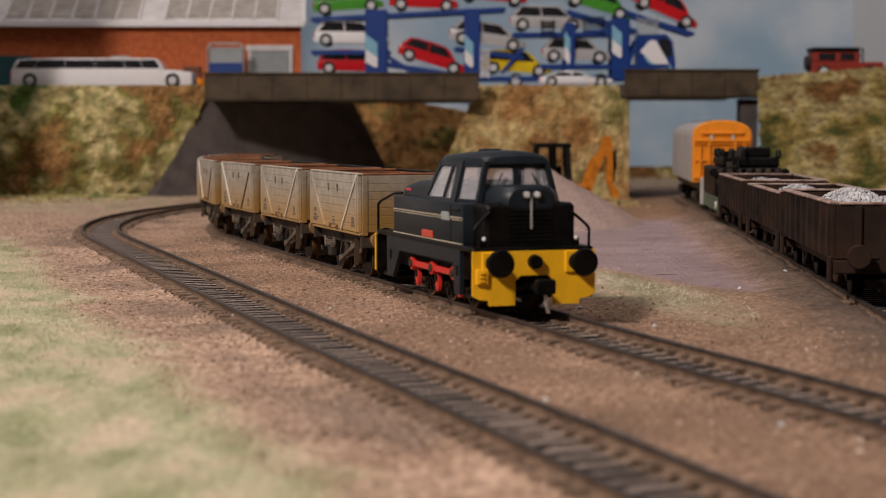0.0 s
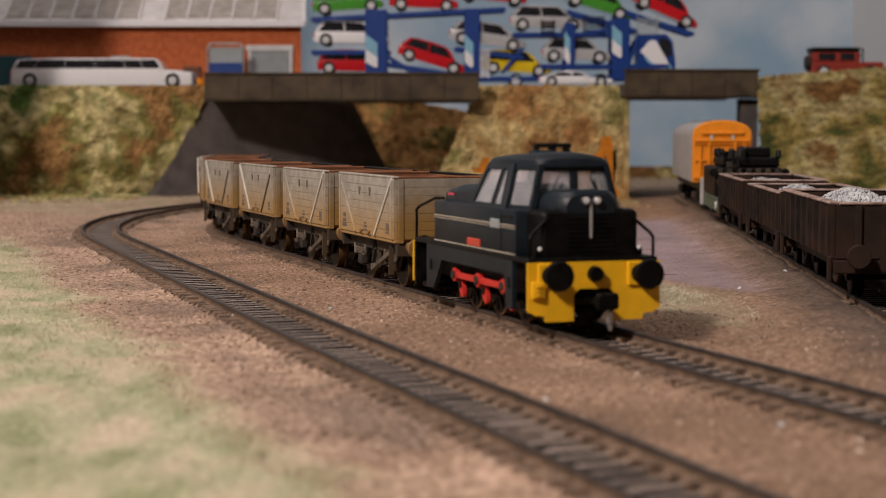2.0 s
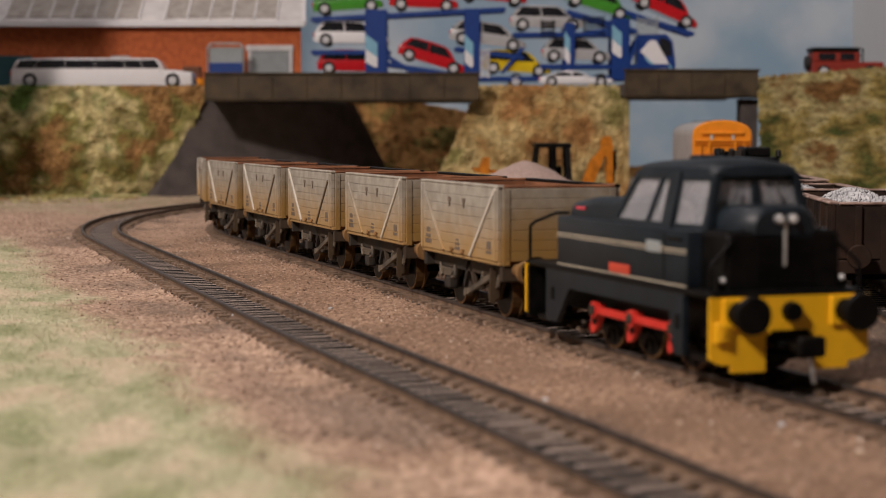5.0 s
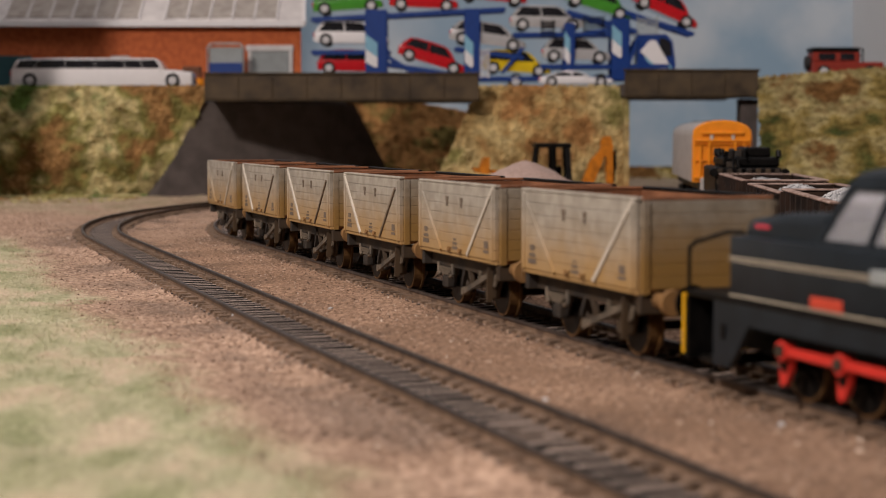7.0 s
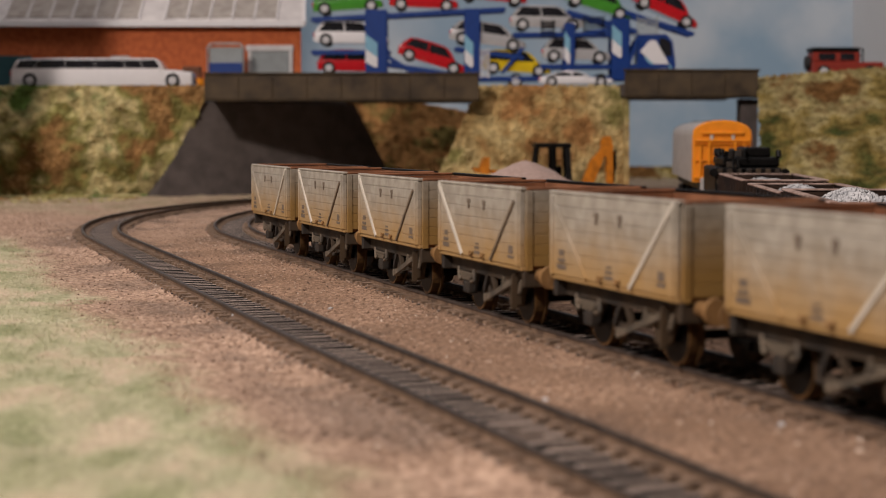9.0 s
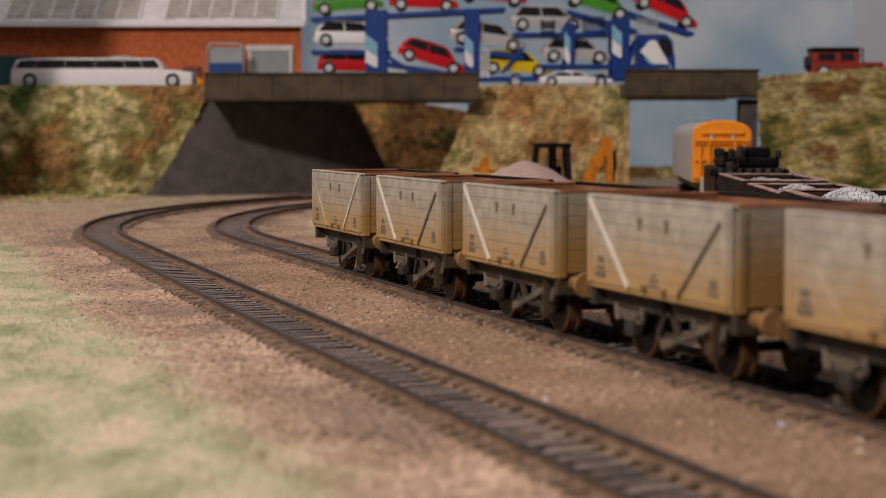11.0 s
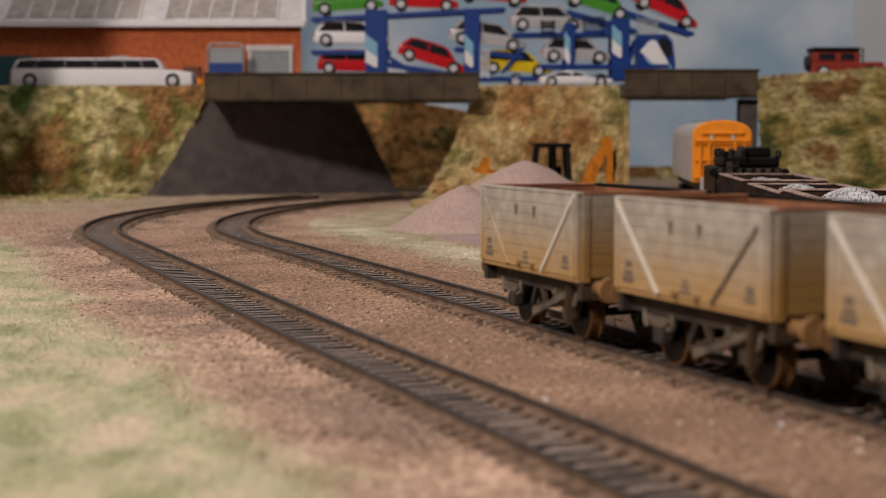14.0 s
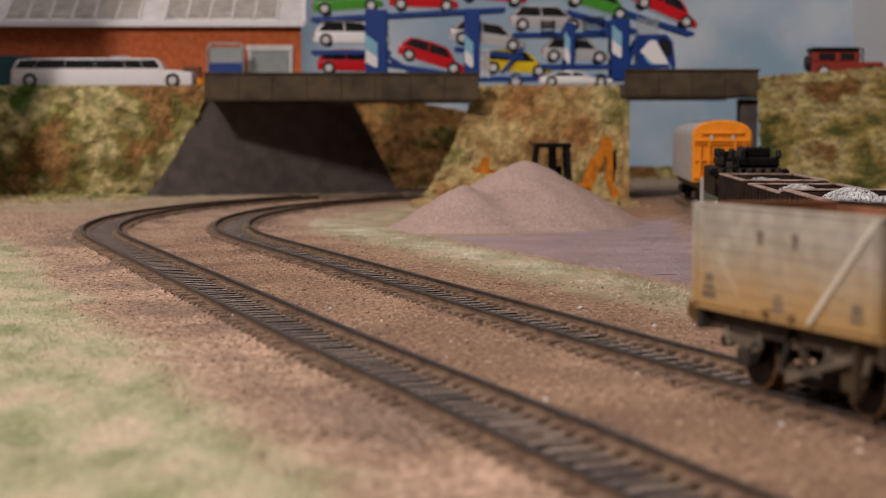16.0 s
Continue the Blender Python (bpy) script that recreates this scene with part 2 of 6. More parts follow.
def foliage_material(name, tones, seed):
    """Scatter foam: four tones in broad drifts, broken up by a fine crumb."""
    m = bpy.data.materials.new(name)
    m.use_nodes = True
    t = m.node_tree
    b = t.nodes["Principled BSDF"]
    co = t.nodes.new("ShaderNodeTexCoord")
    mp = t.nodes.new("ShaderNodeMapping")
    mp.inputs["Location"].default_value = (seed, seed * 0.7, 0)
    t.links.new(co.outputs["Object"], mp.inputs[0])

    def ramp(scale, stops, detail):
        n = t.nodes.new("ShaderNodeTexNoise")
        n.inputs["Scale"].default_value, n.inputs["Detail"].default_value, n.inputs["Roughness"].default_value = scale, detail, 0.62
        t.links.new(mp.outputs[0], n.inputs["Vector"])
        r = t.nodes.new("ShaderNodeValToRGB")
        e = r.color_ramp.elements
        e[0].position, e[0].color = stops[0][0], (*stops[0][1], 1)
        e[1].position, e[1].color = stops[-1][0], (*stops[-1][1], 1)
        for p, c in stops[1:-1]:
            e.new(p).color = (*c, 1)
        t.links.new(n.outputs["Fac"], r.inputs["Fac"])
        return r.outputs["Color"]
    broad = ramp(19, [(0.34, tones[0]), (0.44, tones[1]), (0.52, tones[2]), (0.60, tones[3])], 3)
    fine = ramp(110, [(0.34, (0.58, 0.55, 0.48)), (0.66, (1.38, 1.38, 1.38))], 7)
    x = t.nodes.new("ShaderNodeMix")
    x.data_type, x.blend_type = "RGBA", "MULTIPLY"
    x.inputs[0].default_value = 1.0
    t.links.new(broad, x.inputs[6])
    t.links.new(fine, x.inputs[7])
    speck = ramp(170, [(0.63, (1.0, 1.0, 1.0)), (0.71, (0.36, 0.28, 0.20))], 3)
    x2 = t.nodes.new("ShaderNodeMix")
    x2.data_type, x2.blend_type = "RGBA", "MULTIPLY"
    x2.inputs[0].default_value = 1.0
    t.links.new(x.outputs[2], x2.inputs[6])
    t.links.new(speck, x2.inputs[7])
    t.links.new(x2.outputs[2], b.inputs["Base Color"])
    b.inputs["Roughness"].default_value, b.inputs["Specular IOR Level"].default_value = 0.95, 0.2
    return m


FOAM = [foliage_material("foliage_left", [(0.09, 0.15, 0.035), (0.56, 0.48, 0.25), (0.23, 0.22, 0.07), (0.31, 0.18, 0.07)], 3.1),
        foliage_material("foliage_straw", [(0.22, 0.20, 0.07), (0.50, 0.40, 0.20), (0.40, 0.29, 0.125), (0.33, 0.18, 0.068)], 8.4),
        foliage_material("foliage_olive", [(0.055, 0.065, 0.016), (0.22, 0.165, 0.05), (0.32, 0.275, 0.13), (0.15, 0.078, 0.025)], 5.6),
        foliage_material("foliage_rust", [(0.12, 0.11, 0.03), (0.26, 0.14, 0.05), (0.32, 0.17, 0.06), (0.16, 0.13, 0.04)], 1.7)]
PALEGRASS = material("pale_static_grass", [(0.42, 0.44, 0.30), (0.82, 0.80, 0.67)], 60, 0.9, 0, 0)
GRASS = material("static_grass", [(0.33, 0.37, 0.19), (0.76, 0.72, 0.54)], 38, 0.9, 0, 0, stain=(0.50, 0.43, 0.30), stain_scale=20)
SKY = material("painted_sky", [(0.21, 0.34, 0.46), (0.35, 0.46, 0.56)], 1.6, 0.9, 0, 0.02, 40, detail=3, stain=(0.58, 0.63, 0.66), stain_scale=9.0, stain_amount=0.7)
ROOMPAINT = material("room_paint", [(0.26, 0.25, 0.24), (0.32, 0.31, 0.30)], 4, 0.9, 0, 0.05, 60)
WORN = material("worn_strap", [(0.10, 0.075, 0.05), (0.19, 0.14, 0.095)], 300, 0.75)
WALLPAINT = material("wall_paint", [(0.60, 0.62, 0.63), (0.66, 0.68, 0.69)], 4, 0.9, 0, 0.05, 60)
TAR = material("model_road", [(0.10, 0.10, 0.10), (0.17, 0.165, 0.16)], 200, 0.9)
BLUE = paint("transporter_blue", (0.008, 0.040, 0.20), 0.35)
PALEBLUE = paint("pale_blue_stripe", (0.20, 0.42, 0.55), 0.4)
WHITE = paint("gloss_white", (0.74, 0.73, 0.73), 0.2, 0.6, 0.04)
SILVER = material("car_silver", [(0.52, 0.52, 0.52), (0.58, 0.58, 0.58)], 500, 0.2, 0.35, 0, coat=1.0)
CARRED = paint("car_red", (0.50, 0.012, 0.018), 0.16, 1.0)
JEEPRED = paint("dull_red", (0.26, 0.028, 0.016), 0.45)
CARGREEN = paint("car_green", (0.06, 0.27, 0.03), 0.16, 1.0)
CARYELLOW = paint("car_yellow", (0.70, 0.50, 0.015), 0.16, 1.0)
DARKGLASS = material("dark_glazing", [(0.012, 0.012, 0.014), (0.022, 0.022, 0.026)], 100, 0.08, 0, 0, spec=0.6)
TYRE = material("tyre_rubber", [(0.012, 0.012, 0.012), (0.025, 0.025, 0.025)], 300, 0.8)
ORANGE = paint("rail_orange", (0.80, 0.27, 0.012), 0.4)
DIGGER = paint("digger_yellow", (0.58, 0.19, 0.008), 0.45, 0.0, 0.4)
CLEAR = glass_material("clear_glazing", (0.95, 0.97, 0.97), 0.02)
GREYVAN = material("grey_van_side", [(0.36, 0.35, 0.34), (0.46, 0.45, 0.44)], 150, 0.5, 0, 0.05)
GREENFLAT = material("green_chassis", [(0.055, 0.085, 0.05), (0.12, 0.16, 0.10)], 150, 0.6)
SHUTTER = paint("grey_shutter", (0.28, 0.31, 0.31), 0.5)


# ---- mesh tools ----
def box(bm, x0, x1, y0, y1, z0, z1, bevel=0.0, segments=1):
    r = bmesh.ops.create_cube(bm, size=1.0, matrix=Matrix.Translation(((x0 + x1) / 2, (y0 + y1) / 2, (z0 + z1) / 2)) @ Matrix.Diagonal((x1 - x0, y1 - y0, z1 - z0, 1)))
    if bevel:
        bmesh.ops.bevel(bm, geom=list({e for v in r["verts"] for e in v.link_edges}), offset=bevel, segments=segments, affect="EDGES", profile=0.5)


def bar(bm, p, q, w, h):
    """A square bar from p to q, w wide and h deep."""
    p, q = Vector(p), Vector(q)
    m = Matrix.Translation((p + q) / 2) @ (q - p).to_track_quat("X", "Z").to_matrix().to_4x4() @ Matrix.Diagonal(((q - p).length, w, h, 1))
    bmesh.ops.create_cube(bm, size=1.0, matrix=m)


def rod(bm, p, q, r, r2=None, seg=12):
    p, q = Vector(p), Vector(q)
    m = Matrix.Translation((p + q) / 2) @ (q - p).to_track_quat("Z", "Y").to_matrix().to_4x4()
    bmesh.ops.create_cone(bm, cap_ends=True, segments=seg, radius1=r, radius2=r if r2 is None else r2, depth=(q - p).length, matrix=m)


def wire(bm, pts, r, seg=6):
    for a, b in zip(pts, pts[1:]):
        rod(bm, a, b, r, seg=seg)


def ball(bm, c, r, u=12, v=8):
    bmesh.ops.create_uvsphere(bm, u_segments=u, v_segments=v, radius=r, matrix=Matrix.Translation(c))


def prism(bm, pts, y0, y1, axis="y"):
    """A polygon of (a, z) points drawn out from y0 to y1 along the axis."""
    def at(a, z, k):
        return (a, k, z) if axis == "y" else (k, a, z) if axis == "x" else (a, z, k)
    lo = [bm.verts.new(at(a, z, y0)) for a, z in pts]
    hi = [bm.verts.new(at(a, z, y1)) for a, z in pts]
    bm.faces.new(lo)
    bm.faces.new(hi[::-1])
    for i in range(len(pts)):
        j = (i + 1) % len(pts)
        bm.faces.new((lo[j], lo[i], hi[i], hi[j]))


def loft(bm, rings, caps=True):
    rows = [[bm.verts.new(p) for p in ring] for ring in rings]
    n = len(rows[0])
    for a, b in zip(rows, rows[1:]):
        for i in range(n):
            bm.faces.new((a[i], a[(i + 1) % n], b[(i + 1) % n], b[i]))
    if caps:
        bm.faces.new(rows[0][::-1])
        bm.faces.new(rows[-1])


def part(name, bm, mat, parent=None, label="", smooth=False, at=None):
    bmesh.ops.recalc_face_normals(bm, faces=bm.faces)
    for v in bm.verts:
        v.co *= M
    me = bpy.data.meshes.new(name)
    bm.to_mesh(me)
    bm.free()
    me.materials.append(mat)
    if smooth:
        me.shade_smooth()
        me.set_sharp_from_angle(angle=radians(35))
    ob = new(name, me)
    if parent:
        ob.parent = parent
    if at is not None:
        ob.matrix_basis = at
    return tagged(ob, label)


def thing(name, m, label, category, group="", kind=""):
    ob = new(name)
    ob.empty_display_size = 0.01
    ob.matrix_basis = m
    return tagged(ob, label, category, group, kind)


def at(x, y, z, rx=0, ry=0, rz=0):
    return pose(x * M, y * M, z * M, rx, ry, rz)


def B():
    return bmesh.new()


# ---- the lines of the tracks ----
START, ALONG, ACROSS = Vector((22.41, 460.31)), Vector((-0.31397, 0.94943)), Vector((0.94943, 0.31397))
NEAR_LINE = (-64.1, 364.0, 631.0)
TRAIN_LINE = (0.0, 345.0, 590.0)


def drift(s, start=-50.0, span=150.0):
    """Both running lines ease slightly to the right as they come forward, the outer one sooner."""
    k = min(max((start - s) / span, 0), 1.6)
    return 2.5 * k * k * (3 - 2 * k) if k < 1 else 2.5 + 1.6 * (k - 1)


def on_track(line, s, lateral=0.0):
    """The place s along a track (away from the camera) and the way it runs there."""
    off, bend, radius = line
    if s <= bend:
        return START + ALONG * s + ACROSS * (off + lateral + (drift(s) if off > -30 else drift(s, -10.0, 185.0))), ALONG
    a = (s - bend) / radius
    centre = START + ALONG * bend + ACROSS * (off + radius)
    return centre + (ALONG * math.sin(a) - ACROSS * math.cos(a)) * (radius - lateral), ALONG * math.cos(a) + ACROSS * math.sin(a)


def on_siding(y, lateral=0.0):
    way = Vector((0.0755, 1)).normalized()
    return Vector((92.6 + 0.0755 * y, y)) + Vector((way.y, -way.x)) * lateral, way


def beside(p):
    """How far a place lies to the right of the train's track, along it."""
    q = Vector(p) - START
    s, l = q.dot(ALONG), q.dot(ACROSS)
    if s > 345:
        l = 590 - math.hypot(s - 345, l - 590)
    return l - drift(s), s


# ---- ground ----
def smooth_step(a, b, x):
    k = min(max((x - a) / (b - a), 0), 1)
    return k * k * (3 - 2 * k)


def ground_height(x, y):
    n = noise.noise(Vector((x / 40, y / 40, 0)))
    f = noise.noise(Vector((x / 9, y / 9, 3)))
    f2 = noise.noise(Vector((x / 3.2, y / 3.2, 7)))
    l, s = beside((x, y))
    z = -3.7 + 0.5 * n + 0.28 * f + 0.28 * f2
    rough = smooth_step(-100, -125, l)
    z += 1.5 * smooth_step(-105, -150, l) + rough * (0.9 * f + 0.6 * f2 + 0.8 * n)
    # trodden strip between the two tracks and a shoulder beside the siding
    z += 0.5 * math.exp(-((l + 31) / 14) ** 2)
    side = 92.6 + 0.0755 * y - x
    if y < 1100:
        z += 3.5 * smooth_step(9.6, 12.5, side) * smooth_step(58, 20, side + 6 * f) * (0.95 + 0.25 * n) + 0.7 * f2 * smooth_step(60, 30, side) * smooth_step(8, 14, side)
    for line in (0, -63.6):
        d = abs(l - line)
        if d < 18:
            k = smooth_step(18, 12, d)
            z = z * (1 - k) + (-2.55 + 0.42 * f + 0.35 * f2) * k
        if d < 9.6:
            # towards the front edge loose fill lies between the sleepers
            fill = smooth_step(-75, -150, s) * smooth_step(-0.6, 0.4, n + 0.9 * f)
            z = -4.0 + 0.25 * f + (1.5 + 0.5 * f2) * fill
    if abs(side) < 9.6 and y < 1350:
        z = -3.4 + 0.2 * f
    slab = smooth_step(92, 100, l + 5 * n) * smooth_step(22, 44, side + 9 * f) * smooth_step(1030, 960, y + 40 * n)
    if slab > 0:
        z = z * (1 - slab) + (-3.2 + 0.2 * n + 0.22 * f + 0.16 * f2) * slab
    return z, l, side, n, f, slab


def build_ground():
    xs = [-640, -520, -430, -370] + list(np.arange(-322, 342, 3.4)) + [360, 390, 430, 464]
    ys = list(np.arange(90, 520, 3.2)) + list(np.arange(520, 1100, 4.5)) + list(np.arange(1100, 1480, 9.0)) + list(np.arange(1480, 1960, 24.0))
    verts, cols = [], []
    for y in ys:
        for x in xs:
            z, l, side, n, f, slab = ground_height(x, y)
            turf = smooth_step(-96, -116, l + 11 * n + 7 * f) * smooth_step(880, 760, y + 40 * n)
            strip = smooth_step(42, 56, l + 9 * n + 6 * f) * smooth_step(100, 86, l + 7 * n + 4 * f) * smooth_step(34, 64, side + 8 * f)
            if y > 850:
                strip = max(strip, smooth_step(30, 52, l + 14 * n) * smooth_step(175, 130, l) * smooth_step(1350, 1150, y) * 0.8)
            far = smooth_step(1010, 1150, y + 60 * n) * smooth_step(-84, -120, l) * smooth_step(-0.7, 0.2, f + 0.6 * n) * 0.45
            verts.append((x * M, y * M, z * M))
            oil_and_tone = max(smooth_step(12.0, 8.0, abs(l)), smooth_step(12.0, 8.0, abs(l + 63.6)), smooth_step(19, 12, abs(side)) if y < 1350 else 0, (0.62 * smooth_step(38, 20, abs(side) + 9 * f) + 0.25 * smooth_step(80, 40, abs(side) + 14 * n) * smooth_step(760, 600, y)) if y < 1100 else 0)
            # soil right of the near line is toned darker towards the front edge
            oil_and_tone = max(oil_and_tone, 0.30 * smooth_step(720, 420, y) * smooth_step(-54, -40, l) * smooth_step(-0.9, 0.4, n + 0.5 * f))
            cols.append((max(turf, strip * 0.6, far), slab * (1 - strip), max(oil_and_tone * 0.9, 0.55 * smooth_step(44, 16, abs(l + 66)) * smooth_step(-0.25, 0.35, n + 0.5 * f), 0.5 * smooth_step(34, 14, abs(l)) * smooth_step(-0.1, 0.4, n + 0.5 * f)), max(smooth_step(-66, -44, l + 5 * f) * smooth_step(1100, 620, y) * (0.72 + 0.3 * n), smooth_step(880, 980, y + 30 * f) * smooth_step(70, 100, l) * 0.9)))
    nx, ny = len(xs), len(ys)
    faces = [(j * nx + i, j * nx + i + 1, (j + 1) * nx + i + 1, (j + 1) * nx + i) for j in range(ny - 1) for i in range(nx - 1)]
    me = bpy.data.meshes.new("ground")
    me.from_pydata(verts, [], faces)
    a = me.color_attributes.new("zone", "FLOAT_COLOR", "POINT")
    a.data.foreach_set("color", np.array(cols, dtype=np.float32).ravel())
    me.materials.append(GROUND)
    me.shade_smooth()
    tagged(new("ground", me), "brown sandy scenic ground with pale green static grass", "ground", kind="structure")
    # the baseboard that carries it all
    bm = B()
    box(bm, -640, 480, 60, 1958, -60, -7)
    tagged(part("baseboard", bm, TAR), "flat layout baseboard under the scenery", "baseboard", kind="structure")


build_ground()


def build_room():
    def wall(name, x0, x1, y0, y1, z0, z1, mat, label, cat):
        bm = B()
        box(bm, x0, x1, y0, y1, z0, z1)
        tagged(part(name, bm, mat), label, cat, kind="structure")
    wall("backdrop", -760, 466, 1960, 1975, -60, 700, SKY, "painted blue-grey sky board behind the layout", "backdrop")
    wall("wall_east", 466, 480, 1000, 1975, -60, 700, WALLPAINT, "pale blue-grey side board of the layout", "wall")
    # unseen board, added only to cast a shadow over the far left
    wall("wall_shade_board", -640, -351, 1180, 1192, -60, 460, WALLPAINT, "plain pale unseen board added to shade the far left of the layout", "wall")
    wall("wall_north", -1300, 1300, 2000, 2100, -900, 1700, ROOMPAINT, "plain grey room wall", "wall")
    wall("wall_south", -1300, 1300, -1900, -1800, -900, 1700, ROOMPAINT, "plain grey room wall", "wall")
    wall("wall_west", -1400, -1300, -1900, 2100, -900, 1700, ROOMPAINT, "plain grey room wall", "wall")
    wall("wall_far_east", 1300, 1400, -1900, 2100, -900, 1700, ROOMPAINT, "plain grey room wall", "wall")
    wall("floor", -1400, 1400, -1900, 2100, -1000, -900, TAR, "dark room floor", "floor")
    wall("ceiling", -1400, 1400, -1900, 2100, 1700, 1800, ROOMPAINT, "plain grey room ceiling", "ceiling")


build_room()


# ---- tracks ----
def rail_run(spot, s0, s1, lateral, parent, step=8.0):
    """A rail of bullhead section along a line."""
    prof = [(-0.55, 0), (0.55, 0), (0.55, -0.7), (0.2, -0.9), (0.2, -1.9), (0.9, -2.2), (0.9, -2.5), (-0.9, -2.5), (-0.9, -2.2), (-0.2, -1.9), (-0.2, -0.9), (-0.55, -0.7)]
    bm, rings = B(), []
    for k in range(int((s1 - s0) / step) + 1):
        p, w = spot(s0 + k * step, lateral)
        side = Vector((w.y, -w.x))
        rings.append([(p.x + side.x * a, p.y + side.y * a, z) for a, z in prof])
    loft(bm, rings)
    ob = part("rail", bm, RAIL, parent)
    # dust clings to the web; the running surface is worn clean
    ob.data.materials.append(RAILWEB)
    for p in ob.data.polygons:
        if p.center.z < -0.8 * M:
            p.material_index = 1
    return ob


def lay_track(name, spot, s0, s1, label, pitch=6.4):
    rng = random.Random(name)
    t = thing(name, Matrix(), label, "railway track", kind="structure")
    for lateral in (-8.85, 8.85):
        rail_run(spot, s0, s1, lateral, t)
    bm = B()
    box(bm, -13.4, 13.4, -0.85, 0.85, -4.8, -2.5, 0.1)
    me = None
    n = int((s1 - s0) / pitch)
    for k in range(n):
        p, w = spot(s0 + k * pitch, rng.uniform(-0.25, 0.25))
        m = at(p.x, p.y, rng.uniform(-0.12, 0.08), 0, 0, math.degrees(math.atan2(w.y, w.x)) - 90 + rng.uniform(-0.8, 0.8))
        if me is None:
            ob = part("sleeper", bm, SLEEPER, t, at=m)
            me = ob.data
        else:
            ob = new("sleeper", me)
            ob.parent = t
            ob.matrix_basis = m
    # fine ballast brushed up along both sides of each rail
    for lateral in (-8.85, 8.85):
        for a0, a1 in ((-2.9, -0.9), (0.9, 2.9)):
            out = a0 * lateral > 0
            if out:
                a0, a1 = (a0, a1 + 0.7) if a0 > 0 else (a0 - 0.7, a1)
            bm, rings = B(), []
            for k in range(int((s1 - s0) / 2.7) + 1):
                h0, h1, d = rng.uniform(-0.35, 0.25), rng.uniform(-0.3, 0.2), rng.uniform(-0.45, 0.35)
                ring = []
                for a, z in ((a0 + (d if a0 < 0 else 0), -4.2), (a0 + 0.45, -3.05 + h0), (a1 - 0.45, -3.05 + h1), (a1 + (d if a1 > 0 else 0), -4.2)):
                    p, w = spot(s0 + k * 2.7, lateral + a)
                    ring.append((p.x, p.y, z))
                rings.append(ring)
            loft(bm, rings)
            part("ballast_strip", bm, BALLAST, t, "brown ballast along the rail")
    # the small chairs that hold the rail, both sides of it
    bm = B()
    for k in range(n):
        for lateral in (-8.85, 8.85):
            for o in (-2.1, 2.1):
                outer = o * lateral > 0
                reach = 3.4 if outer else 2.4
                p, w = spot(s0 + k * pitch, lateral + o * (1.25 if outer else 1.0))
                a = math.atan2(w.y, w.x)
                h = rng.uniform(-2.0, -1.55)
                bmesh.ops.create_cube(bm, size=1, matrix=Matrix.Translation((p.x, p.y, (h - 3.6) / 2)) @ Matrix.Rotation(a, 4, "Z") @ Matrix.Diagonal((rng.uniform(2.4, 3.2), reach, h + 3.6, 1)))
    tagged(part("rail_chairs", bm, CHAIR, t), "rusty brown cast rail chairs", kind="stuff")
    return t


lay_track("track", lambda s, l=0: on_track(NEAR_LINE, s, l), -330, 900, "weathered model railway track curving under the bridge")
lay_track("track", lambda s, l=0: on_track(TRAIN_LINE, s, l), -330, 870, "weathered model track on which the train runs")
lay_track("track", on_siding, 200, 1330, "weathered siding track half sunk in brown earth")


